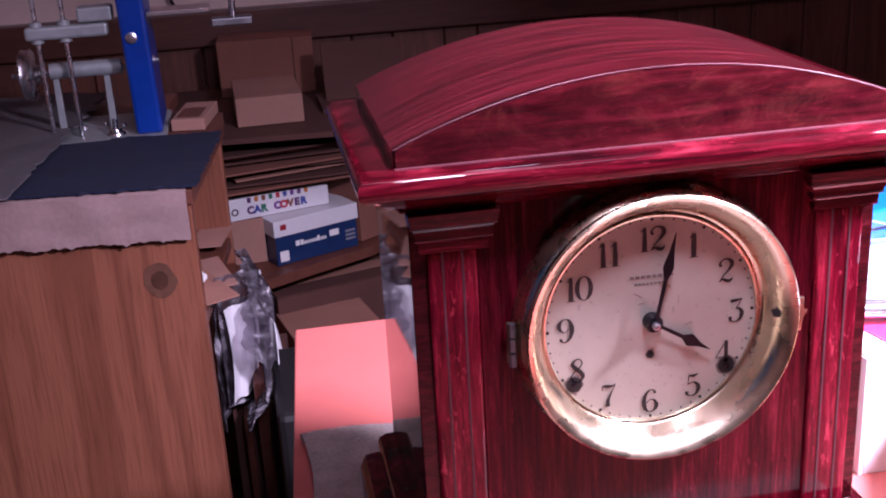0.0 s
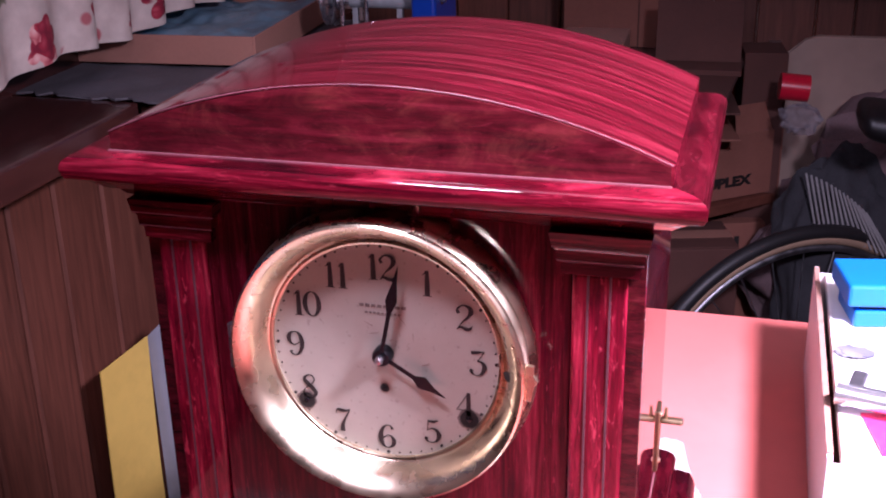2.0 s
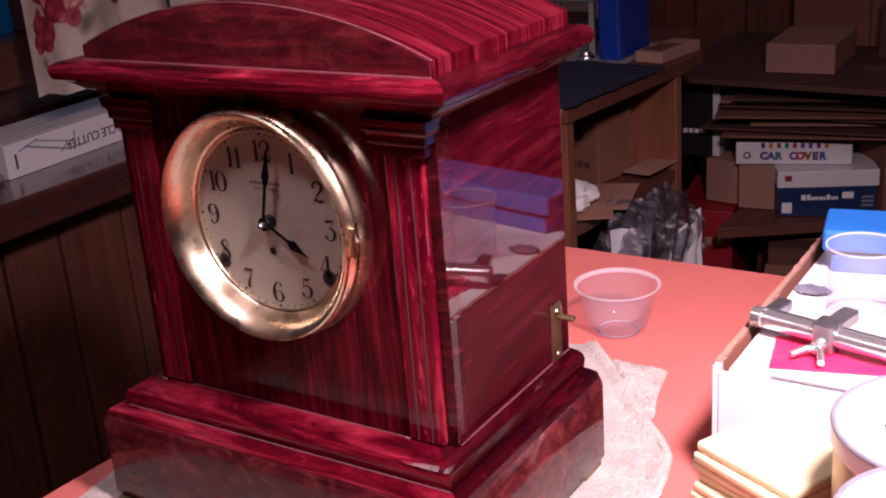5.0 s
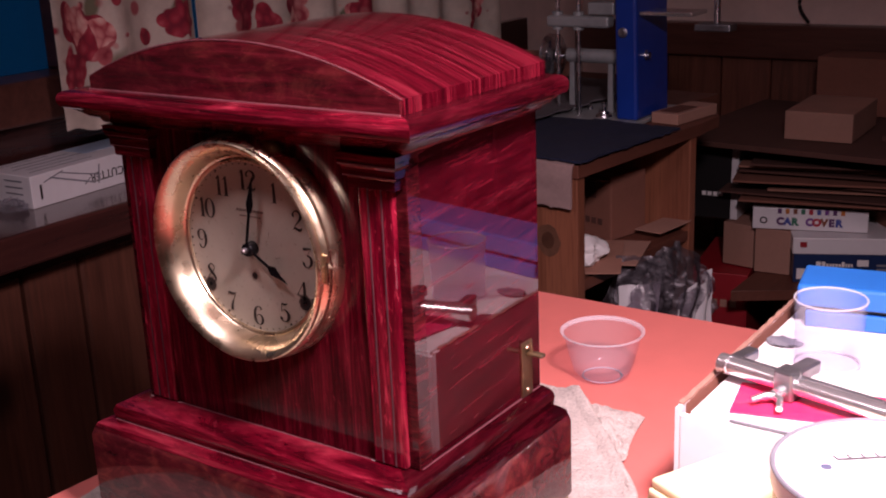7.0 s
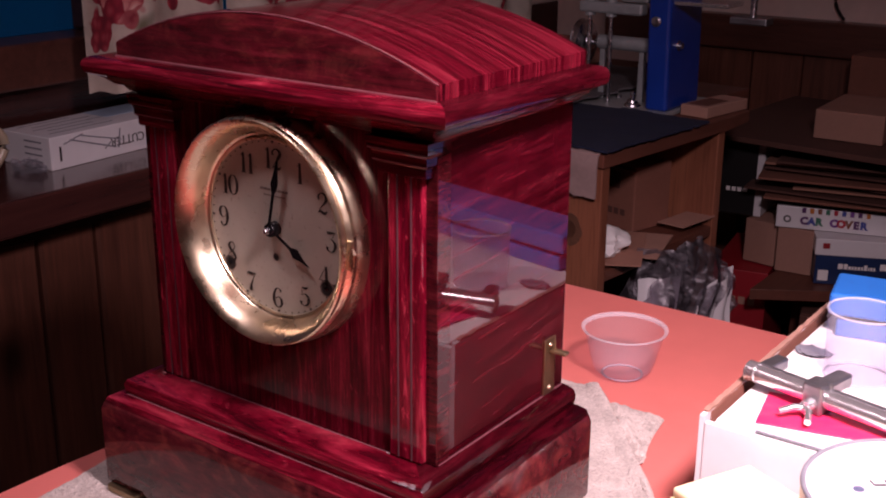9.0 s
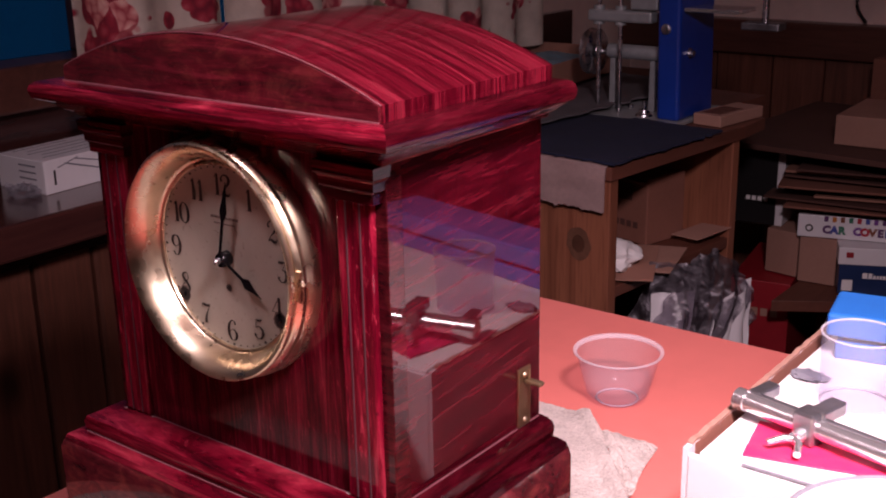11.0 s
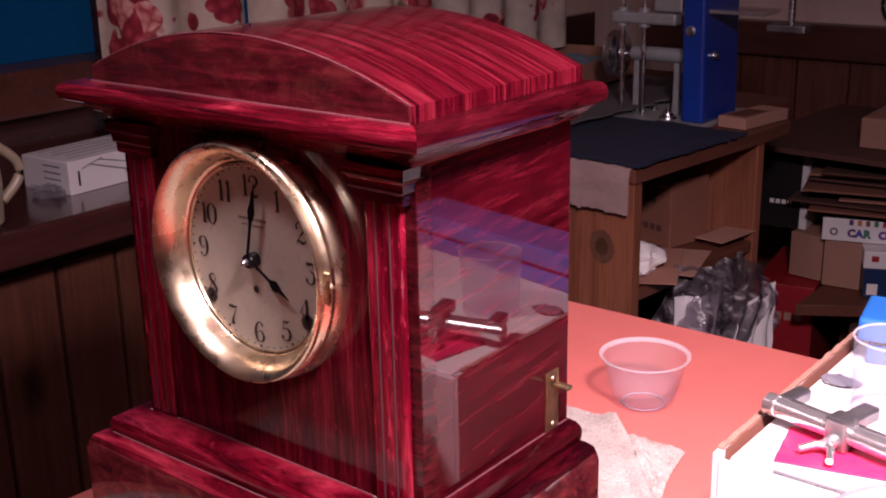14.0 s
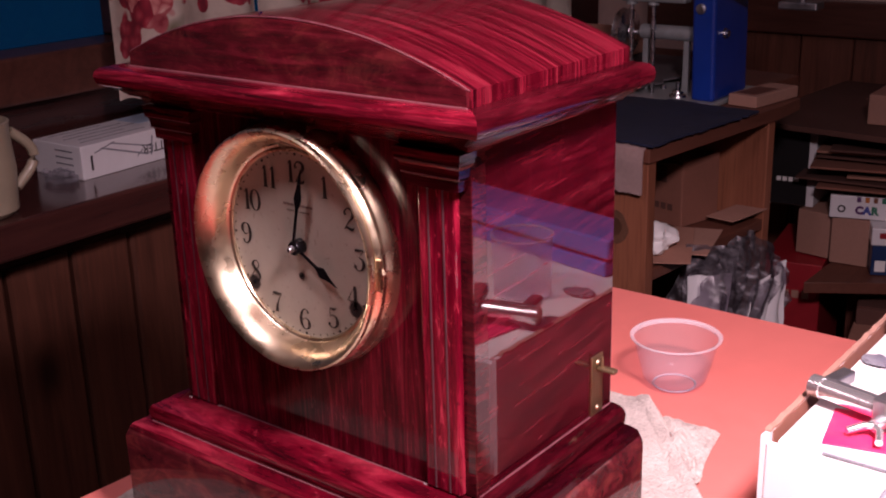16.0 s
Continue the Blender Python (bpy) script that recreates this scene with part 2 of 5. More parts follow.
VENEER_BURL = lacquer("burl_veneer", (12, 120, 110), burl=0.72, dark=0.75, flecks=0.5)
# darkened red veneer: cornice shade put into the colour of cove and capitals
VENEER_SHADE = lacquer("red_veneer_in_shade", (13, 26, 230), dark=0.68, flecks=0.5)
VENEER_PED = lacquer("pediment_veneer", (14, 120, 120), burl=0.45, dark=0.62, flecks=0.5)
STRIPE = plain("grey_inlay", (0.085, 0.034, 0.042), 0.3, 0.0, 0.3, 90, 0)
EDGE_LINE = plain("worn_pale_edge", (0.19, 0.068, 0.082), 0.35, 0, 0.3, 200, 0)
RESIDUE = plain("dried_polish", (0.26, 0.18, 0.18), 0.8, 0, 0.3, 300, 0.3)
BRASS = brass("polished_brass", (0.80, 0.655, 0.465), 0.26)
BRASS_OLD = brass("tarnished_brass", (0.34, 0.25, 0.15), 0.38)
STEEL = brass("bright_steel", (0.62, 0.61, 0.64), 0.24)
ALLOY = plain("cast_alloy", (0.84, 0.83, 0.84), 0.20, 0.9, 0.10, 90, 0.1)
ALLOY_DARK = plain("worn_alloy", (0.27, 0.265, 0.28), 0.30, 0.85, 0.25, 110, 0.2)
STEEL_DARK = brass("dull_steel", (0.30, 0.30, 0.32), 0.4)
DIAL = dial_paint("silvered_dial")
INK = plain("black_print", (0.018, 0.013, 0.012), 0.55, 0, 0.3, 300, 0)
BLUED = plain("blued_steel", (0.008, 0.007, 0.009), 0.25, 0.3, 0.2, 100, 0)
HOLE = plain("winding_hole_black", (0.006, 0.004, 0.004), 0.6, 0, 0.2, 100, 0)
SMUDGE = plain("worn_dial_grime", (0.16, 0.12, 0.10), 0.7, 0, 0.5, 400, 0)
TABLE = plain("salmon_laminate", (0.66, 0.175, 0.15), 0.42, 0, 0.07, 35, 0.05)
TERRY = plain("terry_cloth", (0.52, 0.45, 0.41), 0.95, 0, 0.34, 420, 1.0, 0.0026)
WALL_PINE = timber("stained_pine_board", (0.078, 0.026, 0.017), (0.250, 0.088, 0.055), (38, 38, 2.6), 0.5, True, 0.2, True, 0.1)
BENCH_PINE = bent_pine("varnished_pine", (0.120, 0.036, 0.020), (0.300, 0.108, 0.060))
BENCH_EDGE = timber("raw_pine_edge", (0.085, 0.026, 0.016), (0.165, 0.056, 0.036), (30, 3, 30), 0.5, False, 0.2, False)
KNOT = plain("pine_knot", (0.075, 0.030, 0.018), 0.5, 0, 0.4, 90)
KNOT_RIM = plain("pine_knot_rim", (0.125, 0.055, 0.034), 0.5, 0, 0.35, 120)
LEDGE = timber("dark_stained_ledge", (0.030, 0.010, 0.010), (0.075, 0.024, 0.020), (30, 3, 30), 0.22, False, 0.1, False, 0.7)
TRIM = timber("brown_trim", (0.058, 0.019, 0.014), (0.145, 0.052, 0.036), (3, 30, 30), 0.4, False, 0.15, False, 0.2)
PLASTER = plain("beige_plaster", (0.80, 0.63, 0.57), 0.9, 0, 0.1, 30, 0.2)
FLOOR = plain("worn_dark_floor", (0.09, 0.055, 0.045), 0.6, 0, 0.3, 20, 0.1)
CEIL = plain("ceiling_paint", (0.62, 0.56, 0.52), 0.9, 0, 0.08, 20, 0.1)
CARD = card("brown_cardboard", (0.245, 0.095, 0.064))
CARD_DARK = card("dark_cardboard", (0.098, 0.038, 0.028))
CARD_PALE = card("pale_cardboard", (0.38, 0.20, 0.15))
CARD_PINK = card("pinkish_cardboard", (0.36, 0.17, 0.12))
WHITE = plain("white_paper", (0.80, 0.77, 0.76), 0.7, 0, 0.05, 60, 0.05)
WHITE_GLOSS = plain("white_coated_card", (0.72, 0.70, 0.72), 0.35, 0, 0.05, 50, 0.05)
GREY_PRINT = plain("grey_print", (0.20, 0.20, 0.23), 0.5, 0, 0.2, 80, 0)
NAVY = plain("navy_card", (0.010, 0.028, 0.10), 0.4, 0, 0.15, 50, 0.05)
NAVY_FELT = plain("navy_felt", (0.006, 0.009, 0.032), 0.95, 0, 0.35, 260, 0.9)
GREY_FELT = plain("grey_felt", (0.090, 0.080, 0.088), 0.95, 0, 0.25, 220, 0.9)
SUEDE = plain("taupe_suede", (0.30, 0.20, 0.19), 0.95, 0, 0.15, 140, 0.6)
BLUE_PLASTIC = plain("blue_plastic", (0.015, 0.15, 0.52), 0.35, 0, 0.08, 30, 0.03)
BLUE_PAINT = plain("blue_enamel", (0.005, 0.035, 0.27), 0.3, 0, 0.15, 40, 0.05)
CAST_GREY = plain("grey_cast_metal", (0.33, 0.35, 0.36), 0.45, 0.35, 0.2, 70, 0.2)
PINK = plain("magenta_plastic", (0.75, 0.03, 0.115), 0.35, 0, 0.06, 40, 0.05)
YELLOW = plain("manila_paper", (0.86, 0.73, 0.45), 0.75, 0, 0.1, 60, 0.15)
RED = plain("red_card", (0.30, 0.010, 0.018), 0.5, 0, 0.15, 50, 0.05)
RED_BRIGHT = plain("red_gloss", (0.50, 0.008, 0.03), 0.3, 0, 0.1, 50, 0.05)
BLACK = plain("black_rubber", (0.012, 0.011, 0.012), 0.5, 0, 0.25, 90, 0.2)
BLACK_GLOSS = plain("black_vinyl", (0.005, 0.004, 0.005), 0.50, 0, 0.25, 60, 0.1)
TAN_WALL = plain("tan_tyre_wall", (0.30, 0.20, 0.13), 0.7, 0, 0.15, 90)
BEIGE_BOARD = plain("beige_board", (0.42, 0.31, 0.25), 0.85, 0, 0.1, 25, 0.15)
COAT_CLOTH = plain("plum_grey_cloth", (0.16, 0.105, 0.11), 0.95, 0, 0.25, 200, 0.6)
STRIPE_DARK = plain("charcoal_knit", (0.030, 0.030, 0.035), 0.95, 0, 0.3, 260, 0.8)
STRIPE_PALE = plain("pale_knit", (0.26, 0.25, 0.25), 0.95, 0, 0.2, 260, 0.8)
YELLOW_CARD = plain("yellow_card", (0.66, 0.46, 0.10), 0.6, 0, 0.1, 50, 0.1)
GREY_CARD = plain("blue_grey_card", (0.24, 0.25, 0.29), 0.5, 0, 0.12, 50, 0.1)
STONEWARE = plain("beige_stoneware", (0.40, 0.33, 0.24), 0.3, 0, 0.12, 60, 0.05)
PALE_BLUE = plain("pale_blue_print", (0.42, 0.52, 0.66), 0.4, 0, 0.1, 50, 0.05)
BLUE_LINER = plain("pale_blue_plastic", (0.16, 0.27, 0.34), 0.4, 0, 0.25, 30, 0.5)
CLEAR = clear_plastic("clear_plastic", (0.84, 0.82, 0.85), 0.06, 0.05)
RIM_CLEAR = clear_plastic("clear_plastic_rim", (0.84, 0.82, 0.86), 0.30, 0.08)
FROST = clear_plastic("frosted_plastic", (0.80, 0.80, 0.84), 0.08, 0.10)
FILM = clear_plastic("plastic_film", (0.50, 0.48, 0.52), 0.34, 0.06, 1.0)


def bag_film(name):
    """Clouded plastic film; highlights on the creases are painted as pale lines."""
    n = Nodes(name)
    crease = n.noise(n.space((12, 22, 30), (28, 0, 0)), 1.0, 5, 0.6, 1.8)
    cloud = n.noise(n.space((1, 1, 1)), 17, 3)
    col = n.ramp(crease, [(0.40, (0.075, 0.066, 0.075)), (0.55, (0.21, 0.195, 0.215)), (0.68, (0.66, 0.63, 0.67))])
    n.bump(crease, 0.25, 0.006)
    n.set(Base_Color=col, Roughness=0.13)
    clear = n.node("ShaderNodeBsdfTransparent", Color=(0.82, 0.79, 0.83, 1))
    mix = n.tree.nodes.new("ShaderNodeMixShader")
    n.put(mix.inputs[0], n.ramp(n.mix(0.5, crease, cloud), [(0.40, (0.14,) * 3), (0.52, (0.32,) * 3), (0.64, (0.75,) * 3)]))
    n.put(mix.inputs[1], clear.outputs[0])
    n.put(mix.inputs[2], n.bsdf.outputs[0])
    n.put(n.tree.nodes["Material Output"].inputs["Surface"], mix.outputs[0])
    return n.mat


BAG_FILM = bag_film("creased_bag_film")
CURTAIN = floral("floral_curtain")
DUSK = Nodes("blue_dusk")
DUSK.set(Base_Color=(0.0, 0.01, 0.03), Roughness=0.08, Emission_Color=(0.0, 0.10, 0.30, 1), Emission_Strength=0.15)
DUSK = DUSK.mat
RAINBOW = [plain("print_" + n, c, 0.5, 0, 0.1, 90, 0) for n, c in (("plum", (0.10, 0.03, 0.12)), ("blue", (0.05, 0.07, 0.30)), ("green", (0.03, 0.16, 0.10)), ("orange", (0.50, 0.16, 0.03)), ("violet", (0.16, 0.04, 0.25)), ("red", (0.42, 0.02, 0.04)), ("brown", (0.20, 0.06, 0.03)))]

# ---- builders ----
BASE = {}


def thing(name, base, label, category, group="", kind="", turn=0.0):
    """An Empty at a thing's base. Parts are given in world places, or, with turn, in the thing's own."""
    ob = new(name)
    ob.empty_display_size = 0.02
    ob.matrix_world = pose(*base, 0, 0, turn)
    BASE[ob] = Vector((0, 0, 0)) if turn else Vector(base)
    return tagged(ob, label, category, group, kind)


def part(name, bm, material, parent=None, label="", smooth=False):
    mesh = bpy.data.meshes.new(name)
    shift = BASE.get(parent, Vector((0, 0, 0)))
    if parent is not None:
        bmesh.ops.translate(bm, verts=bm.verts, vec=-shift)
    bmesh.ops.recalc_face_normals(bm, faces=bm.faces)
    bm.to_mesh(mesh)
    bm.free()
    mesh.materials.append(material)
    if smooth:
        mesh.shade_smooth()
        mesh.set_sharp_from_angle(angle=radians(38))
    ob = new(name, mesh)
    if parent is not None:
        ob.parent = parent
        BASE[ob] = shift
    if label:
        tagged(ob, label)
    return ob


def box(x0, x1, y0, y1, z0, z1, bevel=0.0, bm=None, segments=2):
    out = bm or bmesh.new()
    m = Matrix.Translation(((x0 + x1) / 2, (y0 + y1) / 2, (z0 + z1) / 2)) @ Matrix.Diagonal((abs(x1 - x0), abs(y1 - y0), abs(z1 - z0), 1))
    got = bmesh.ops.create_cube(out, size=1.0, matrix=m)
    if bevel:
        edges = list({e for v in got["verts"] for e in v.link_edges})
        bmesh.ops.bevel(out, geom=edges, offset=bevel, segments=segments, profile=0.5, affect="EDGES")
    return out


def turned_box(centre, size, rx=0, ry=0, rz=0, bevel=0.0, bm=None):
    made = box(-size[0] / 2, size[0] / 2, -size[1] / 2, size[1] / 2, -size[2] / 2, size[2] / 2, bevel)
    bmesh.ops.transform(made, matrix=pose(*centre, rx, ry, rz), verts=made.verts)
    if bm is None:
        return made
    return join(bm, made)


def join(bm, other):
    mesh = bpy.data.meshes.new("join")
    other.to_mesh(mesh)
    other.free()
    bm.from_mesh(mesh)
    bpy.data.meshes.remove(mesh)
    return bm


def rod(a, b, r0, r1=None, seg=16, bm=None):
    out = bm or bmesh.new()
    a, b = Vector(a), Vector(b)
    m = Matrix.Translation((a + b) / 2) @ (b - a).to_track_quat("Z", "Y").to_matrix().to_4x4()
    bmesh.ops.create_cone(out, cap_ends=True, segments=seg, radius1=r0, radius2=r0 if r1 is None else r1, depth=(b - a).length, matrix=m)
    return out


def lathe(profile, m, seg=48, closed=False):
    """Turn (r, h) pairs round z, then place by m."""
    bm = bmesh.new()
    rings = []
    for r, h in profile:
        if r < 1e-6:
            rings.append([bm.verts.new((0, 0, h))])
        else:
            rings.append([bm.verts.new((r * math.cos(a), r * math.sin(a), h)) for a in (2 * math.pi * i / seg for i in range(seg))])
    pairs = list(zip(rings, rings[1:]))
    if closed:
        pairs.append((rings[-1], rings[0]))
    for p, q in pairs:
        for i in range(seg):
            j = (i + 1) % seg
            if len(p) == 1 and len(q) == 1:
                continue
            if len(p) == 1:
                bm.faces.new((p[0], q[i], q[j]))
            elif len(q) == 1:
                bm.faces.new((p[i], p[j], q[0]))
            else:
                bm.faces.new((p[i], p[j], q[j], q[i]))
    bmesh.ops.transform(bm, matrix=m, verts=bm.verts)
    return bm


def prism(outline, m, depth, bevel=0.0):
    """A flat outline in x, y, made depth thick along z, placed by m."""
    bm = bmesh.new()
    low = [bm.verts.new((x, y, 0)) for x, y in outline]
    high = [bm.verts.new((x, y, depth)) for x, y in outline]
    bm.faces.new(low[::-1])
    bm.faces.new(high)
    for i in range(len(low)):
        j = (i + 1) % len(low)
        bm.faces.new((low[i], low[j], high[j], high[i]))
    if bevel:
        bmesh.ops.bevel(bm, geom=bm.edges[:], offset=bevel, segments=2, profile=0.5, affect="EDGES")
    bmesh.ops.transform(bm, matrix=m, verts=bm.verts)
    return bm


def moulding(x0, x1, y0, y1, steps, bm=None, back=0.0):
    """Rectangular rings, each (out, z), joined into a mitred moulding that is flush at the back."""
    bm = bm or bmesh.new()
    rings = []
    for out, z in steps:
        rings.append([bm.verts.new(p) for p in ((x0 - out, y0 - out, z), (x1 + out, y0 - out, z), (x1 + out, y1 + out * back, z), (x0 - out, y1 + out * back, z))])
    for p, q in zip(rings, rings[1:]):
        for i in range(4):
            j = (i + 1) % 4
            bm.faces.new((p[i], p[j], q[j], q[i]))
    bm.faces.new(rings[0][::-1])
    bm.faces.new(rings[-1])
    return bm


def sheet(nx, ny, fn, thick=0.0):
    """A grid over u, v in 0..1, placed by fn; with thick it becomes a slab."""
    bm = bmesh.new()
    rows = [[bm.verts.new(fn(i / nx, j / ny)) for i in range(nx + 1)] for j in range(ny + 1)]
    for j in range(ny):
        for i in range(nx):
            bm.faces.new((rows[j][i], rows[j][i + 1], rows[j + 1][i + 1], rows[j + 1][i]))
    if thick:
        bmesh.ops.recalc_face_normals(bm, faces=bm.faces)
        bmesh.ops.solidify(bm, geom=bm.faces[:], thickness=thick)
    return bm


def lump(centre, size, seed, rough, detail=3, scale=3.0, floor=None):
    """A crumpled, uneven mass."""
    bm = bmesh.new()
    bmesh.ops.create_icosphere(bm, subdivisions=detail + 2, radius=1.0)
    for v in bm.verts:
        p = v.co.normalized()
        q = p * scale + Vector((seed * 7.3, seed * 3.1, seed))
        k = 1 + rough * (noise.noise(q) + 0.5 * noise.noise(q * 2.3) + 0.3 * abs(noise.noise(q * 4.7)))
        v.co = Vector((centre[0] + p.x * size[0] * k, centre[1] + p.y * size[1] * k, centre[2] + p.z * size[2] * k))
        if floor is not None and v.co.z < floor:
            v.co.z = floor
    return bm


def ribbon(points, r, seg=8):
    """A round cord through points."""
    bm = bmesh.new()
    pts = [Vector(p) for p in points]
    rings = []
    for i, p in enumerate(pts):
        d = (pts[min(i + 1, len(pts) - 1)] - pts[max(i - 1, 0)]).normalized()
        q = d.to_track_quat("Z", "Y")
        rings.append([bm.verts.new(p + q @ Vector((r * math.cos(a), r * math.sin(a), 0))) for a in (2 * math.pi * k / seg for k in range(seg))])
    for a, b in zip(rings, rings[1:]):
        for i in range(seg):
            j = (i + 1) % seg
            bm.faces.new((a[i], a[j], b[j], b[i]))
    bm.faces.new(rings[0][::-1])
    bm.faces.new(rings[-1])
    return bm


def torus(centre, axis_turn, big, small, seg=72, ring=14):
    bm = bmesh.new()
    rows = []
    for i in range(seg):
        a = 2 * math.pi * i / seg
        rows.append([bm.verts.new(((big + small * math.cos(b)) * math.cos(a), (big + small * math.cos(b)) * math.sin(a), small * math.sin(b))) for b in (2 * math.pi * k / ring for k in range(ring))])
    for i in range(seg):
        for k in range(ring):
            p, q = rows[i], rows[(i + 1) % seg]
            bm.faces.new((p[k], q[k], q[(k + 1) % ring], p[(k + 1) % ring]))
    bmesh.ops.transform(bm, matrix=pose(*centre, *axis_turn), verts=bm.verts)
    return bm


def letters(name, text, size, m, material, parent, width=None, depth=0.0003, bold=0.0):
    """Printed text as a thin mesh, centred, in the x, y plane of m."""
    curve = bpy.data.curves.new(name, "FONT")
    curve.body, curve.size, curve.extrude, curve.offset = text, size, depth, bold
    curve.align_x, curve.align_y, curve.resolution_u = "CENTER", "CENTER", 3
    temp = bpy.data.objects.new(name, curve)
    mesh = bpy.data.meshes.new_from_object(temp)
    bpy.data.objects.remove(temp)
    mesh.name = name
    if width:
        xs = [v.co.x for v in mesh.vertices]
        k = width / (max(xs) - min(xs))
        mesh.transform(Matrix.Diagonal((k, 1, 1, 1)))
    mesh.transform(m)
    mesh.transform(Matrix.Translation(-BASE.get(parent, Vector((0, 0, 0)))))
    mesh.materials.clear()
    mesh.materials.append(material)
    ob = new(name, mesh)
    ob.parent = parent
    return ob


# planes to print on: text reads along the first axis and stands along the second
def facing(point, along, up):
    a, u = Vector(along).normalized(), Vector(up).normalized()
    n = a.cross(u)
    m = Matrix((a, u, n)).transposed().to_4x4()
    return Matrix.Translation(point) @ m

# ---- room ----
FLOOR_Z, TOP, LEDGE_Z, BENCH_Z, SHELF_Z = -0.19, 0.737, 0.79, 0.776, 0.425
X0, X1, Y0, Y1, CEIL_Z = -0.70, 3.0, -2.4, 2.50, 2.30


def structure(name, bm, material, label, category):
    return tagged(part(name, bm, material, None), label, category, kind="structure")


structure("floor", box(X0 - 0.2, X1 + 0.1, Y0 - 0.1, Y1 + 0.1, FLOOR_Z - 0.1, FLOOR_Z), FLOOR, "dark worn workshop floor", "floor")
structure("ceiling", box(X0 - 0.2, X1 + 0.1, Y0 - 0.1, Y1 + 0.1, CEIL_Z, CEIL_Z + 0.1), CEIL, "plain pale painted ceiling", "ceiling")
structure("wall_south", box(X0, X1, Y0 - 0.1, Y0, FLOOR_Z, CEIL_Z), PLASTER, "plain beige plaster wall", "wall")
structure("wall_east", box(X1, X1 + 0.1, Y0, Y1, FLOOR_Z, CEIL_Z), PLASTER, "plain beige plaster wall", "wall")

# west wall: opening for the window from y 0.2 to 1.85, z 0.93 to 1.75
WIN = (0.10, 1.90, 0.93, 1.75)
bm = box(X0 - 0.14, X0, Y0, Y1, FLOOR_Z, WIN[2])
box(X0 - 0.14, X0, Y0, Y1, WIN[3], CEIL_Z, bm=bm)
box(X0 - 0.14, X0, Y0, WIN[0], WIN[2], WIN[3], bm=bm)
box(X0 - 0.14, X0, WIN[1], Y1, WIN[2], WIN[3], bm=bm)
wall_west = structure("wall_west", bm, PLASTER, "wall with a window over knotty pine boards", "wall")
bm = box(X0, X1, Y1, Y1 + 0.1, FLOOR_Z, CEIL_Z)
wall_north = structure("wall_north", bm, PLASTER, "beige plaster wall above dark brown boards", "wall")

# window
window = tagged(new("window_1"), "window with dusk-blue panes in a dark red-brown frame", "window", kind="structure")
BASE[window] = Vector((0, 0, 0))
bm = box(X0 - 0.03, X0 + 0.05, WIN[0] - 0.06, WIN[1] + 0.06, 0.875, 0.932, 0.004)
part("window_frame", bm, TRIM, window, "red-brown bottom rail")
for y in (WIN[0] - 0.06, WIN[1]):
    part("window_frame", box(X0 - 0.03, X0 + 0.045, y, y + 0.06, 0.933, WIN[3], 0.004), TRIM, window)
part("window_frame", box(X0 - 0.03, X0 + 0.045, WIN[0] - 0.06, WIN[1] + 0.06, WIN[3] + 0.001, WIN[3] + 0.06, 0.004), TRIM, window)
part("mullion", box(X0 - 0.03, X0 + 0.03, 0.975, 1.01, 0.933, WIN[3], 0.004), TRIM, window)
for a, b in ((WIN[0], 0.974), (1.011, WIN[1])):
    part("pane", box(X0 - 0.02, X0 - 0.016, a, b, 0.933, WIN[3]), DUSK, window, "dusk-blue pane")
structure("backdrop", box(X0 - 0.5, X0 - 0.48, -0.6, 2.6, 0.3, 2.2), DUSK, "dark blue dusk outside the window", "sky")
part("apron", box(X0, X0 + 0.02, -0.4, 2.2, LEDGE_Z, 0.874), LEDGE, window, "dark board under the window")

ledge = structure("window_sill", box(X0, -0.487, -1.2, 1.36, 0.748, LEDGE_Z, 0.004), LEDGE, "deep dark glossy wooden window ledge", "ledge")
structure("trim", box(X0, -0.535, -1.2, 1.38, 0.722, 0.747, 0.003), LEDGE, "dark moulding under the ledge", "trim")

# pine boards below the ledge and on the north wall
rng = random.Random(4)
EDGES = [-0.62, -0.50, -0.39, -0.27, -0.15, -0.03, 0.09, 0.20, 0.31, 0.42, 0.53, 0.61, 0.695, 0.782, 0.867, 0.970, 1.062, 1.155, 1.253, 1.36, 1.48, 1.60, 1.72, 1.84, 1.96, 2.08, 2.20, 2.32, 2.44]
for y0, y1 in zip(EDGES, EDGES[1:]):
    part("board", box(X0 - 0.001, -0.562 - rng.uniform(0, 0.004), y0 + 0.0026, y1 - 0.0026, FLOOR_Z + 0.002, 0.7215, 0.004, segments=1), WALL_PINE, wall_west)
x = X0 + 0.14
while x < 2.2:
    w = rng.choice((0.075, 0.09, 0.115, 0.13))
    part("board", box(x + 0.0012, x + w - 0.0012, Y1 - 0.02 - rng.uniform(0, 0.003), Y1 + 0.001, FLOOR_Z + 0.002, 0.768, 0.003, segments=1), WALL_PINE, wall_north)
    x += w
structure("trim", box(X0, X1, Y1 - 0.045, Y1 + 0.001, 0.769, 0.842, 0.004), TRIM, "dark brown wooden chair rail", "trim")
cable = tagged(part("wall_cable", ribbon([(-0.150 - 0.016 * math.sin(math.pi * k / 12), Y1 - 0.010 - 0.018 * math.sin(math.pi * k / 12), 0.846 + 0.085 * k / 12) for k in range(13)], 0.0035), BLACK, None, smooth=True), "black cable end looped on the beige wall", "cable")

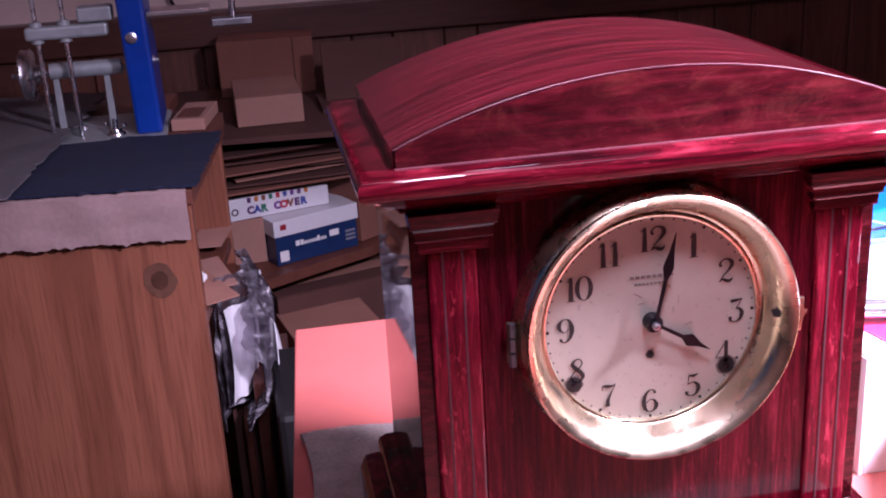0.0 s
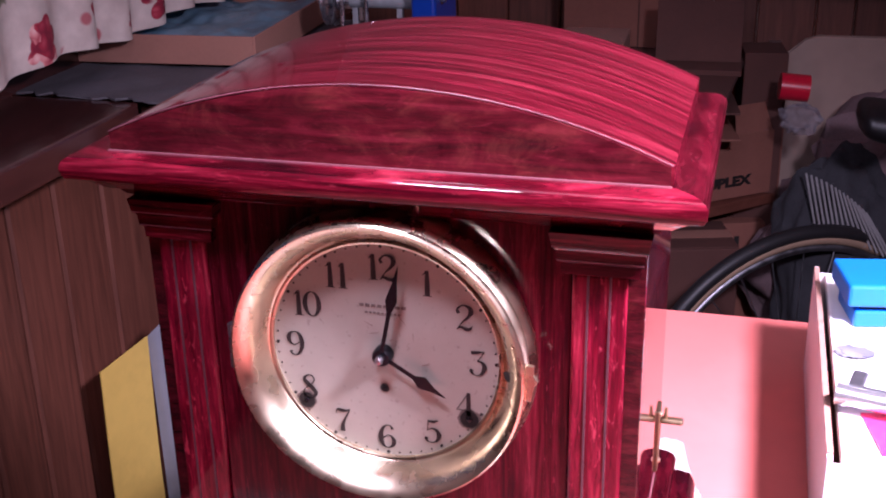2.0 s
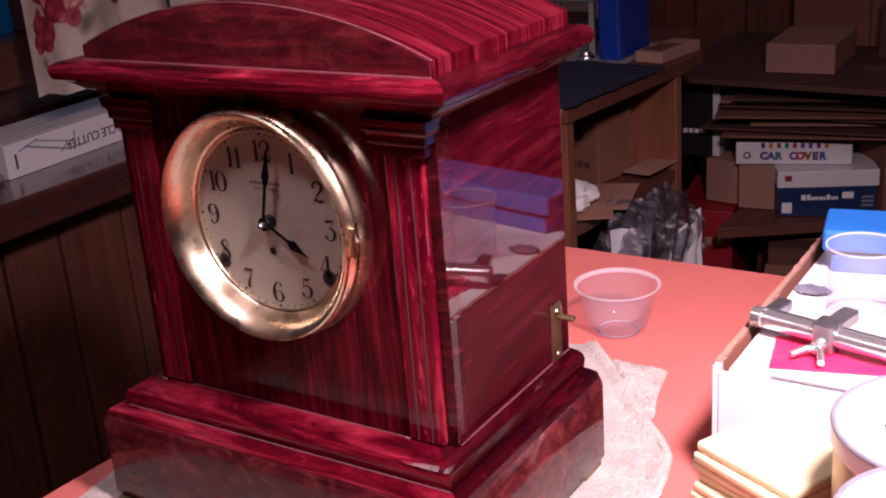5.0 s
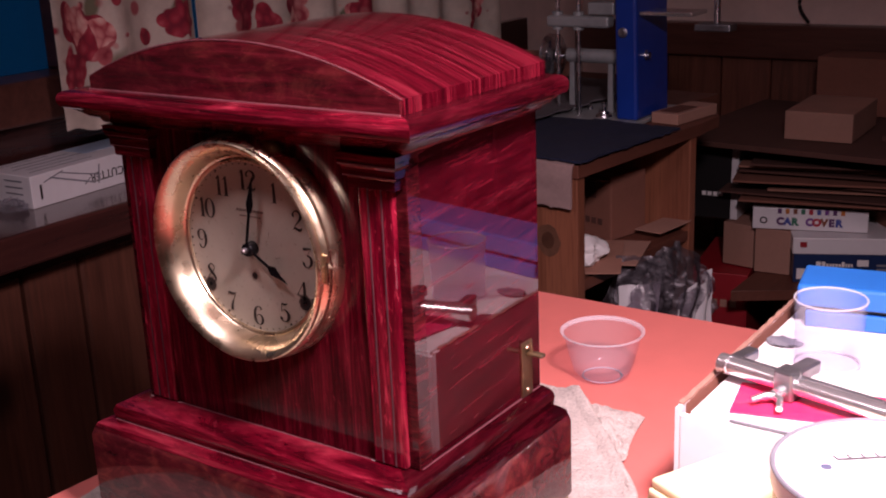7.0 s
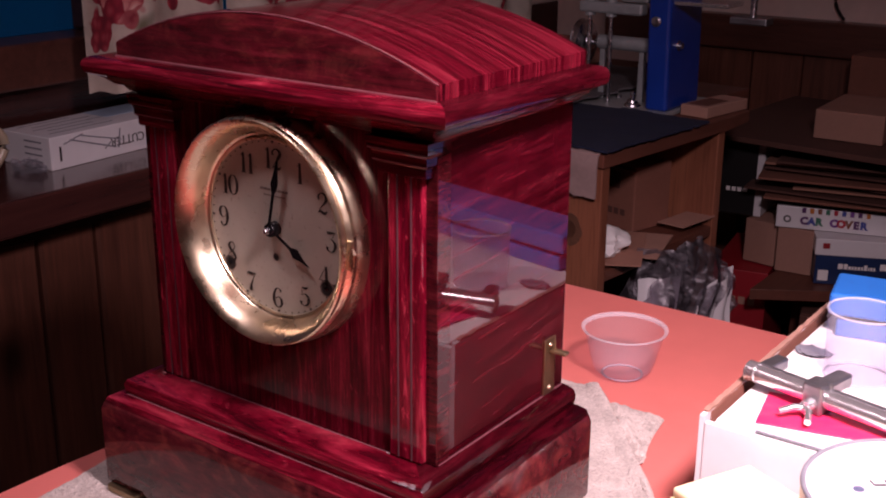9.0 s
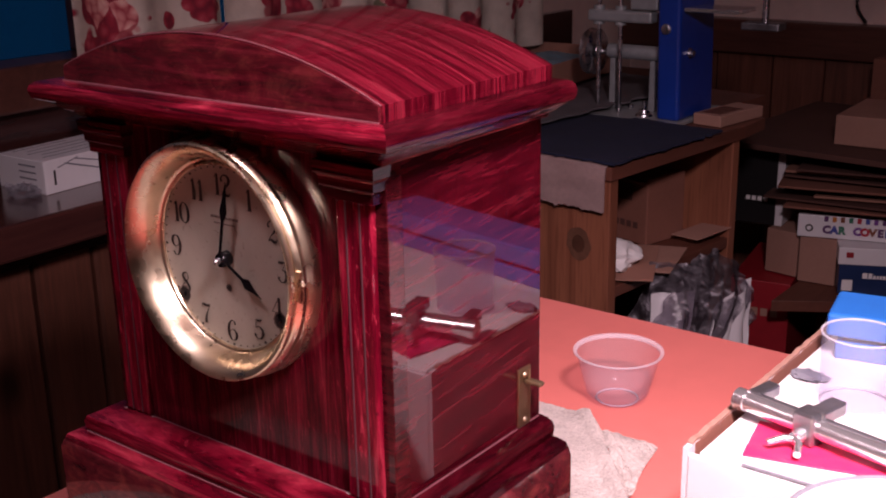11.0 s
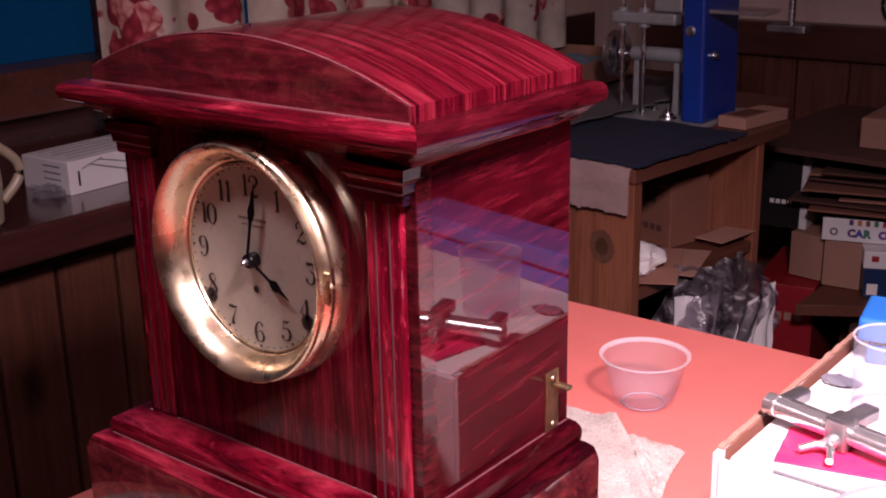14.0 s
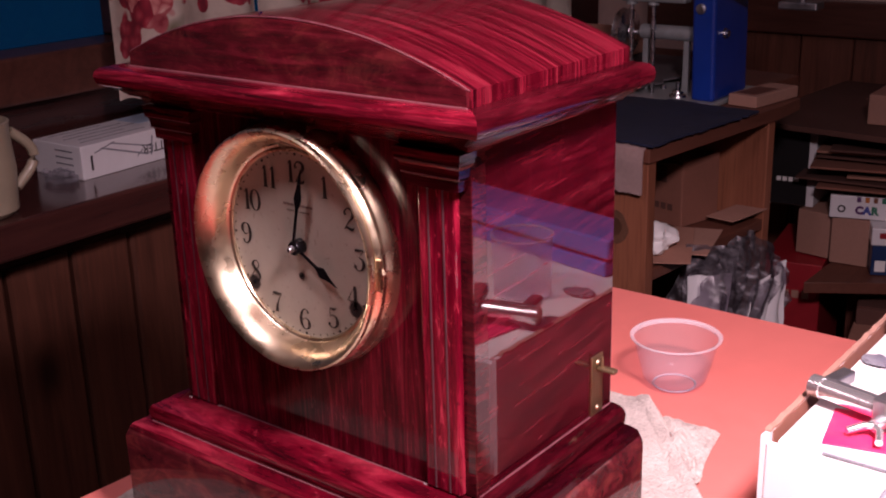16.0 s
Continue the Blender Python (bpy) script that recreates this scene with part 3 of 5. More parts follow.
# curtain, hung in folds in front of the window
def curtain(y0, y1, z0, z1, seed, label):
    def fold(u, v):
        y = y0 + (y1 - y0) * u
        k = 0.012 + 0.012 * noise.noise(Vector((seed, u * 3, 0)))
        x = -0.585 + k * math.sin(u * (y1 - y0) * 62 + seed + 0.6 * v) + 0.010 * noise.noise(Vector((u * 5, v * 2, seed)))
        z = z0 + (z1 - z0) * v + (1 - v) * 0.006 * math.sin(u * 14 + seed)
        return x, y, z
    ob = part("curtain", sheet(110, 16, fold, 0.0012), CURTAIN, None, smooth=True)
    return tagged(ob, label, "curtain", "floral curtains")


curtain(0.885, 1.130, 0.868, 1.72, 1.0, "cream cotton curtain with red and pink flowers")
curtain(1.140, 1.92, 0.846, 1.72, 4.0, "wide cream curtain with red and pink flowers")
tagged(part("curtain_rod", rod((-0.585, 0.02, 1.725), (-0.585, 1.95, 1.725), 0.008), BRASS_OLD, None, smooth=True), "thin metal curtain rod above the window", "curtain rod")

# ---- table ----
table = thing("work_table", (0.9, 0.4, FLOOR_Z), "work table with a salmon-pink laminate top", "table")
outline = [(-0.055, -0.45), (2.2, -0.45), (2.2, 0.978), (0.0, 0.974), (-0.033, 0.42)]
part("tabletop", prism(outline, Matrix.Translation((0, 0, TOP - 0.03)), 0.03, 0.002), TABLE, table)
for px, py in ((0.05, -0.38), (2.1, -0.38), (0.08, 0.90), (2.1, 0.90)):
    part("leg", box(px - 0.03, px + 0.03, py - 0.03, py + 0.03, FLOOR_Z, TOP - 0.0305, 0.004), TRIM, table)

# towel under the clock
RIM = [(0.30, 0.326), (0.50, 0.338), (0.58, 0.340), (0.624, 0.329), (0.657, 0.303), (0.690, 0.274), (0.729, 0.241), (0.757, 0.215)]


def towel_rim(y):
    for (y0, x0), (y1, x1) in zip(RIM, RIM[1:]):
        if y <= y1:
            k = (y - y0) / (y1 - y0)
            return x0 + (x1 - x0) * k
    return RIM[-1][1]


def towel_fn(u, v):
    # the far corner is cut off by a thick curved hem
    y = 0.30 + 0.457 * v
    left = -0.010 + 0.008 * math.sin(v * 9)
    right = towel_rim(y)
    x = left + (right - left) * u
    z = TOP + 0.0045 + 0.0012 * noise.noise(Vector((x * 140, y * 140, 0)))
    near_hem = max(0.0, 1 - (right - x) / 0.012)
    z += 0.0035 * near_hem * (2 - near_hem)
    if x > 0.296 or y > 0.61:
        out = max((x - 0.296) / 0.03, (y - 0.61) / 0.05)
        z += min(1, max(0, out)) * (0.001 + 0.006 * abs(noise.noise(Vector((x * 18, y * 18, 3)))))
    return x, y, z


towel = tagged(part("towel", sheet(110, 130, towel_fn, 0.004), TERRY, None, smooth=True), "rumpled off-white terry towel under the clock", "towel")
hem = ribbon([(towel_rim(0.31 + 0.4465 * k / 60) - 0.001, 0.31 + 0.4465 * k / 60, TOP + 0.0062 + 0.0012 * math.sin(k * 0.9)) for k in range(61)], 0.0034, 10)
part("hem", hem, TERRY, towel, "stitched rolled hem", smooth=True)


def corner_fn(u, v):
    # a crumpled tail that narrows to a point away from the hem
    x = 0.236 + 0.058 * u + (0.040 * (1 - u) + 0.004) * v
    y = 0.738 - 0.070 * u + (0.006 - 0.004 * u) * v + 0.006 * math.sin(v * 3 + u * 4) * v
    z = TOP + 0.0030 + 0.009 * (1 - v) * (0.4 + abs(noise.noise(Vector((u * 4, v * 2, 8))))) + 0.003 * abs(noise.noise(Vector((u * 11, v * 5, 2))))
    return x, y, z


tagged(part("cloth_rag", sheet(40, 26, corner_fn, 0.0015), TERRY, None, smooth=True), "crumpled off-white rag beside the towel", "rag")

# ---- clock ----
CX, BF, BB = 0.160, 0.461, 0.600
clock = thing("mantel_clock", (CX, 0.52, 0.741), "glossy red mantel clock with a brass bezel and arched top", "clock")
BX0, BX1 = 0.0475, 0.2725
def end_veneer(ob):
    """Put painted shade on a moulding's right-hand end: a darker, duller lengthwise veneer."""
    ob.data.materials.append(VENEER_END_SHADE)
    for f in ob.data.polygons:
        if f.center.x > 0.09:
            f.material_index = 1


# plinth and step
base = part("plinth", moulding(0.0305, 0.2895, 0.428, BB - 0.001, [(0.0035, 0.7475), (0.0045, 0.7495), (0.0045, 0.8015), (0.0030, 0.8055), (0.0, 0.8085), (-0.006, 0.8095)]), VENEER_BURL, clock, "plinth of brown-red burl veneer", smooth=True)
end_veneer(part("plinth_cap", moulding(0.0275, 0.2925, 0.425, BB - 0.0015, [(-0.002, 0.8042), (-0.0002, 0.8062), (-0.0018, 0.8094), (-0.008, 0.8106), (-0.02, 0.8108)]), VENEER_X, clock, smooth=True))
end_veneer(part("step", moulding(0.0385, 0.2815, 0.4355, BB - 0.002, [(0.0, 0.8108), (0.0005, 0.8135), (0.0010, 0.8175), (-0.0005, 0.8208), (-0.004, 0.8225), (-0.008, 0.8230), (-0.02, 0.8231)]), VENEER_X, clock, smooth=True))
for x in (0.028, 0.262):
    for y in (0.421, 0.575):
        part("foot", box(x, x + 0.030, y, y + 0.024, 0.7415, 0.7475, 0.0012), BRASS_OLD, clock, "flat tarnished brass foot")
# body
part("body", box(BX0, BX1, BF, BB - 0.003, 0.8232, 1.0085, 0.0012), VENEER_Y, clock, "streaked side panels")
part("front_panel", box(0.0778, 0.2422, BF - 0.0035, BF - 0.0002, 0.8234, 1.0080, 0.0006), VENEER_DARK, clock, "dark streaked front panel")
for s in (-1, 1):
    part("corner_strip", box(*sorted((CX + s * 0.1035, CX + s * 0.1128)), BF - 0.0015, BF + 0.0105, 0.8235, 1.0082, 0.0006), VENEER_BAND, clock, "cross-grained crackled edge strip")
for x0, x1 in ((0.0545, 0.0775), (0.2425, 0.2655)):
    pil = part("pilaster", box(x0, x1, 0.4555, 0.4609, 0.8235, 0.9885, 0.0014), VENEER_Z, clock)
    for k in (0.30, 0.70):
        xs = x0 + (x1 - x0) * k
        part("groove", box(xs - 0.00045, xs + 0.00045, 0.4551, 0.4560, 0.8245, 0.9880), STRIPE, pil, "grey inlaid line")
    cap = bmesh.new()
    mid = (x0 + x1) / 2
    moulding(mid - 0.0155, mid + 0.0165, 0.4525, 0.4612, [(-0.001, 0.9886), (0.0, 0.9892), (0.0002, 0.9942), (0.0012, 0.9955), (0.0016, 0.9958), (0.0020, 1.0002), (0.0030, 1.0020), (0.0036, 1.0024), (0.0042, 1.0060), (0.0046, 1.0084)], cap)
    capital = part("capital", cap, VENEER_SHADE, clock, "stepped capital with shade in its colour")
    # the capital's right-hand face takes the painted end shade too
    capital.data.materials.append(VENEER_END_SHADE)
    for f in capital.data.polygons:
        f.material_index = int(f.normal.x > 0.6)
    for z, out in ((0.9957, 0.0016), (1.0022, 0.0035)):
        part("edge_line", box(mid - 0.0155 - out, mid + 0.0165 + out, 0.4525 - out - 0.0003, 0.4525 - out + 0.0004, z - 0.0003, z + 0.0003), EDGE_LINE, capital)
# pale polish residue left in the corners
for k, (x, y, z) in enumerate(((0.0790, 0.4562, 0.8234), (0.2412, 0.4562, 0.8234), (0.0540, 0.4548, 0.8232))):
    part("residue", lump((x, y, z), (0.0016, 0.0004, 0.0003), 40 + k, 0.7, 0, 2.5), RESIDUE, clock, "pale dried polish", smooth=True)
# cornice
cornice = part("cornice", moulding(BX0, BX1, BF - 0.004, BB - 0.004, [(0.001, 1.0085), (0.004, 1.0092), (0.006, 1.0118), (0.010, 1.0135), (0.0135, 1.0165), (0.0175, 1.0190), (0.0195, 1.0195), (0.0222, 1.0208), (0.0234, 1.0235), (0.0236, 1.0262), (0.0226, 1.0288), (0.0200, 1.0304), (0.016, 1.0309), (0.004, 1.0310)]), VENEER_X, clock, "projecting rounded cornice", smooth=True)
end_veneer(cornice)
# faces below the rounded nose carry its shade as a darker colour
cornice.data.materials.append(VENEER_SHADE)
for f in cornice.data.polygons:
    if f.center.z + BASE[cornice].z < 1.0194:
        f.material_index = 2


def arch(half, rise, lip, seg=40):
    pts = [(-half, 0.0), (half, 0.0), (half, lip)]
    R = (half ** 2 + rise ** 2) / (2 * rise)
    for k in range(1, seg):
        x = half - 2 * half * k / seg
        pts.append((x, lip + math.sqrt(R * R - x * x) - (R - rise)))
    pts.append((-half, lip))
    return pts


up = Matrix(((1, 0, 0, CX + 0.0015), (0, 0, -1, 0), (0, 1, 0, 1.0311), (0, 0, 0, 1)))
part("roof", prism(arch(0.1205, 0.0262, 0.0082), Matrix.Translation((0, BB - 0.008, 0)) @ up, BB - 0.008 - 0.4485), VENEER_ROOF, clock, "arched roof with lengthwise streaks", smooth=True)
part("pediment", prism(arch(0.1192, 0.0252, 0.0078), Matrix.Translation((0, 0.4487, 0)) @ up, 0.0022), VENEER_PED, clock, "dark burl pediment")
# pale worn line along the arch and on the cornice
line = [(CX + 0.0015 + x, 0.4480, 1.0311 + z) for x, z in arch(0.1200, 0.0258, 0.0080)[2:]]
part("edge_line", ribbon(line, 0.00032, 6), EDGE_LINE, clock, "worn pale edge of the arch")
part("edge_line", box(0.0415, 0.2815, 0.4455, 0.4463, 1.0308, 1.0316), EDGE_LINE, clock)

part("edge_line", box(0.0390, 0.2810, 0.4348, 0.4354, 0.8106, 0.8111), EDGE_LINE, clock, "worn pale edge of the step")
part("edge_line", box(0.0780, 0.2420, 0.4568, 0.4573, 0.8229, 0.8235), EDGE_LINE, clock)
part("edge_line", box(0.2722, 0.2727, 0.4606, 0.4611, 0.8240, 1.0080), EDGE_LINE, clock)
part("edge_line", box(0.2719, 0.2729, 0.4620, 0.5960, 0.8230, 0.8235), EDGE_LINE, clock)
# dial and bezel: lathe axis towards the viewer (-y)
DX, DY, DZ = 0.160, 0.4560, 0.942
face = Matrix.Translation((DX, DY, DZ)) @ Matrix(((1, 0, 0, 0), (0, 0, -1, 0), (0, 1, 0, 0), (0, 0, 0, 1)))
dial = part("dial", lathe([(0.0, 0.0), (0.0535, 0.0), (0.0535, -0.0008)], face, 72), DIAL, clock, "worn silvered dial with black numerals")
BZ = Matrix.Translation((0.0006, 0, 0.0012)) @ face
bezel = part("bezel", lathe([(0.0535, -0.0012), (0.0535, 0.0014), (0.0548, 0.0020), (0.0556, 0.0035), (0.0568, 0.0085), (0.0590, 0.0130), (0.0616, 0.0162), (0.0636, 0.0180), (0.0650, 0.0186), (0.0660, 0.0178), (0.0663, 0.0160), (0.0655, 0.0146), (0.0652, 0.0135), (0.0664, 0.0122), (0.0670, 0.0105), (0.0664, 0.0090), (0.0668, 0.0070), (0.0682, 0.0050), (0.0685, 0.0), (0.0685, -0.0012)], BZ, 96, True), BRASS, clock, "deep polished brass bezel", smooth=True)
part("inner_ring", torus((DX, DY - 0.0012, DZ), (90, 0, 0), 0.0532, 0.0011, 72, 8), BRASS, clock, smooth=True)
for k in range(3):
    part("hinge", rod((DX - 0.0695, DY - 0.0075, DZ - 0.011 + k * 0.0075), (DX - 0.0695, DY - 0.0075, DZ - 0.0045 + k * 0.0075), 0.0018, seg=10), STEEL_DARK, bezel, "small nickel hinge knuckle")
part("hinge_leaf", box(DX - 0.0715, DX - 0.0685, DY - 0.0060, DY - 0.0037, DZ - 0.010, DZ + 0.010, 0.0005), BRASS_OLD, bezel)
part("catch", prism([(0, -0.008), (0.0035, -0.009), (0.004, -0.002), (0.0065, 0.001), (0.004, 0.003), (0.0045, 0.008), (0.001, 0.008)], Matrix.Translation((DX + 0.0655, DY - 0.013, DZ + 0.001)) @ Matrix(((1, 0, 0, 0), (0, 0, -1, 0), (0, 1, 0, 0), (0, 0, 0, 1))), 0.002, 0.0003), BRASS, bezel, "small brass catch")


slot = [(0.0030 * math.cos(k * math.pi / 8) * (1 + 0.25 * math.cos(k * 1.1)), 0.0021 * math.sin(k * math.pi / 8)) for k in range(16)]
part("catch_slot", prism(slot, Matrix.Translation((DX + 0.0585, DY - 0.0112, DZ + 0.001)) @ pose(0, 0, 0, 90, 0, 0) @ pose(0, 0, 0, 0, -42, 0), 0.0006), HOLE, bezel, "dark slot of the catch")


def on_dial(r, degrees, lift=0.0004):
    a = radians(degrees)
    return DX + r * math.sin(a), DY - lift, DZ + r * math.cos(a)


# numerals of thick and thin strokes: each stroke runs through (x, y, width) in parts of the height
DIGIT = {}
DIGIT["1"] = [[(0.0, 0.02, 0.19), (0.0, 0.5, 0.165), (0.0, 0.985, 0.12)], [(-0.15, 0.80, 0.03), (-0.06, 0.90, 0.06), (0.0, 0.965, 0.05)], [(-0.16, 0.015, 0.03), (0.16, 0.015, 0.03)]]
DIGIT["2"] = [[(-0.17, 0.67, 0.13), (-0.23, 0.80, 0.09), (-0.06, 0.97, 0.06), (0.16, 0.91, 0.13), (0.23, 0.74, 0.17), (0.14, 0.54, 0.11), (-0.06, 0.32, 0.05), (-0.25, 0.03, 0.03)], [(-0.24, 0.04, 0.03), (-0.11, 0.13, 0.09), (0.06, 0.06, 0.14), (0.19, 0.07, 0.11), (0.27, 0.20, 0.025)]]
DIGIT["3"] = [[(-0.21, 0.90, 0.13), (0.0, 0.92, 0.12), (0.23, 0.97, 0.03)], [(0.23, 0.96, 0.03), (0.0, 0.58, 0.03)], [(0.0, 0.58, 0.03), (0.16, 0.54, 0.10), (0.24, 0.34, 0.17), (0.14, 0.09, 0.10), (-0.05, 0.015, 0.035), (-0.21, 0.12, 0.10), (-0.19, 0.24, 0.15)]]
DIGIT["4"] = [[(0.11, 0.02, 0.17), (0.11, 0.98, 0.13)], [(0.11, 0.98, 0.03), (-0.29, 0.28, 0.035)], [(-0.30, 0.27, 0.035), (0.30, 0.27, 0.035)], [(-0.04, 0.015, 0.03), (0.26, 0.015, 0.03)]]
DIGIT["5"] = [[(-0.17, 0.52, 0.035), (-0.13, 0.95, 0.035)], [(-0.13, 0.91, 0.06), (0.05, 0.89, 0.11), (0.22, 0.97, 0.03)], [(-0.17, 0.51, 0.03), (0.0, 0.61, 0.05), (0.18, 0.51, 0.13), (0.24, 0.31, 0.17), (0.13, 0.07, 0.09), (-0.06, 0.015, 0.035), (-0.22, 0.11, 0.10), (-0.19, 0.22, 0.14)]]
DIGIT["6"] = [[(0.17, 0.80, 0.12), (0.13, 0.92, 0.07), (0.0, 0.975, 0.04), (-0.14, 0.87, 0.09), (-0.24, 0.62, 0.15), (-0.25, 0.34, 0.17), (-0.16, 0.08, 0.10), (0.0, 0.012, 0.035), (0.16, 0.10, 0.11), (0.22, 0.29, 0.16), (0.15, 0.48, 0.09), (0.0, 0.55, 0.035), (-0.16, 0.42, 0.04)]]
DIGIT["7"] = [[(-0.25, 0.76, 0.03), (-0.22, 0.93, 0.05), (-0.08, 0.91, 0.14), (0.10, 0.90, 0.10), (0.26, 0.98, 0.03)], [(0.26, 0.97, 0.03), (0.08, 0.58, 0.06), (-0.03, 0.28, 0.13), (-0.04, 0.02, 0.19)]]
DIGIT["8"] = [[(0.19, 0.80, 0.05), (0.10, 0.96, 0.05), (-0.06, 0.965, 0.06), (-0.18, 0.80, 0.13), (-0.08, 0.62, 0.17), (0.10, 0.44, 0.17), (0.21, 0.23, 0.15), (0.10, 0.035, 0.06), (-0.08, 0.02, 0.045), (-0.22, 0.16, 0.07), (-0.20, 0.33, 0.05), (-0.04, 0.52, 0.04), (0.12, 0.66, 0.045), (0.19, 0.80, 0.05)]]
DIGIT["9"] = [[(-x, 1 - y, w) for x, y, w in DIGIT["6"][0]]]
DIGIT["0"] = [[(0.25 * math.cos(a), 0.5 + 0.48 * math.sin(a), 0.035 + 0.14 * abs(math.cos(a)) ** 1.5) for a in (2 * math.pi * k / 24 for k in range(25))]]


def stroke(points, m, bm):
    """A flat stroke of changing width on a smooth curve through points."""
    pts = [Vector(p) for p in points]
    fine = []
    for i in range(len(pts) - 1):
        p0, p1, p2, p3 = pts[max(i - 1, 0)], pts[i], pts[i + 1], pts[min(i + 2, len(pts) - 1)]
        for k in range(6):
            t = k / 6
            fine.append(0.5 * (2 * p1 + (p2 - p0) * t + (2 * p0 - 5 * p1 + 4 * p2 - p3) * t * t + (3 * p1 - p0 - 3 * p2 + p3) * t ** 3))
    fine.append(pts[-1])
    sides = []
    for i, p in enumerate(fine):
        d = fine[min(i + 1, len(fine) - 1)] - fine[max(i - 1, 0)]
        q = Vector((-d.y, d.x)).normalized() * max(p.z, 0.02) / 2
        sides.append([bm.verts.new(m @ Vector((p.x + q.x, p.y + q.y, 0))), bm.verts.new(m @ Vector((p.x - q.x, p.y - q.y, 0)))])
    for a, b in zip(sides, sides[1:]):
        bm.faces.new((a[0], a[1], b[1], b[0]))


NUMERAL = 0.0122
for h in range(1, 13):
    centre = on_dial(0.0424 if h not in (10, 11, 12, 1) else 0.0412, h * 30)
    text = str(h)
    bm = bmesh.new()
    for k, ch in enumerate(text):
        shift = 0.0 if len(text) == 1 else ((-0.27, 0.21) if text != "11" else (-0.22, 0.22))[k]
        for j, line in enumerate(DIGIT[ch]):
            m = facing((centre[0] + shift * NUMERAL * 1.08, centre[1] - 0.00004 * j, centre[2] - NUMERAL / 2), (1, 0, 0), (0, 0, 1)) @ Matrix.Diagonal((NUMERAL * 1.08, NUMERAL, 1, 1))
            stroke(line, m, bm)
    part("numeral", bm, INK, dial)
for k in range(60):
    part("minute_dot", lathe([(0.0, 0.0003), (0.00045 if k % 5 else 0.0008, 0.0003), (0.00045 if k % 5 else 0.0008, 0.0)], Matrix.Translation(Vector(on_dial(0.0508, k * 6, 0)) - face.translation) @ face, 8), INK, dial)
for dx, dz, w in ((0, 0.0226, 0.022), (0, 0.0192, 0.017)):
    n_bars = 8 if w > 0.02 else 9
    for k in range(n_bars):
        step = w / n_bars
        part("lettering_bar", box(DX - w / 2 + k * step + 0.0003, DX - w / 2 + (k + 1) * step - 0.0004, DY - 0.0004, DY - 0.0001, DZ + dz - (0.0007 if w > 0.02 else 0.0004), DZ + dz + (0.0007 if w > 0.02 else 0.0004)), SMUDGE, dial)
for x, z, r in ((0.1215, 0.9135, 0.0040), (0.1985, 0.9135, 0.0043), (0.1595, 0.9245, 0.0019)):
    m = Matrix.Translation(Vector((x, DY, z)) - face.translation) @ face
    hole = part("winding_hole", lathe([(0.0, 0.0004), (r, 0.0004), (r, 0.0)], m, 24), HOLE, dial, "black winding hole")
    star = [(r * (1.22 + 0.3 * noise.noise(Vector((k * 1.7, x * 90, z * 70)))) * math.cos(k * math.pi / 14), r * (1.22 + 0.3 * noise.noise(Vector((k * 1.7, x * 90, z * 70)))) * math.sin(k * math.pi / 14)) for k in range(28)]
    part("wear_ring", prism(star, Matrix.Translation((x, DY - 0.0002, z)) @ face.to_3x3().to_4x4(), 0.0001), SMUDGE, dial)
    part("winding_arbor", lathe([(0.0, 0.0012), (r * 0.36, 0.0010), (r * 0.36, 0.0)], m, 4), BLUED, dial)
# scratches round the centre
for k in range(8):
    a, r = rng.uniform(0, 360), rng.uniform(0.006, 0.018)
    p, q = on_dial(r, a, 0.0002), on_dial(r + rng.uniform(0.001, 0.004), a + rng.uniform(-25, 25), 0.0002)
    part("scratch", rod(p, q, 0.00009, seg=5), SMUDGE, dial)


def pointer(name, length, bulge, degrees, lift, tail):
    shaft = 0.0009
    L = length
    pts = [(-shaft, -tail), (-shaft, L * 0.50), (-shaft * 1.6, L * 0.53), (-bulge, L * 0.62), (-bulge * 0.92, L * 0.66), (-shaft * 1.3, L * 0.80), (0, L), (shaft * 1.3, L * 0.80), (bulge * 0.92, L * 0.66), (bulge, L * 0.62), (shaft * 1.6, L * 0.53), (shaft, L * 0.50), (shaft, -tail)]
    m = Matrix.Translation((DX, DY - lift, DZ)) @ face.to_3x3().to_4x4() @ pose(0, 0, 0, 0, 0, -degrees)
    return part(name, prism(pts, m, 0.0006), BLUED, clock, "blued steel spade pointer")


pointer("hour_pointer", 0.0335, 0.0032, 121, 0.0036, 0.0)
pointer("minute_pointer", 0.0462, 0.0026, 12, 0.0058, 0.0)
part("boss", lathe([(0.0044, 0.0), (0.0044, 0.0048), (0.0038, 0.0060), (0.0, 0.0060)], Matrix.Translation((0, 0, 0)) @ face, 24), BLUED, clock, smooth=True)
part("centre_nut", lathe([(0.0019, 0.006), (0.0019, 0.0085), (0.0012, 0.0098), (0.0, 0.0100)], face, 16), STEEL, clock, "bright steel nut", smooth=True)

# latch at the back of the side panel
latch = part("latch_plate", box(0.2722, 0.2738, 0.572, 0.585, 0.8240, 0.8615, 0.0006), BRASS_OLD, clock, "tarnished brass door latch")
part("latch_stem", box(0.2739, 0.2860, 0.5760, 0.5815, 0.8520, 0.8548, 0.0012), BRASS_OLD, latch)
part("latch_pin", rod((0.2765, 0.5787, 0.8549), (0.2765, 0.5787, 0.8610), 0.0012, 0.0008, 10), BRASS_OLD, latch)
for z in (0.828, 0.857):
    part("rivet", lathe([(0.0, 0.0014), (0.0012, 0.0010), (0.0018, 0.0)], Matrix.Translation((0.2738, 0.5785, z)) @ pose(0, 0, 0, 0, 90, 0), 10), BRASS, latch)

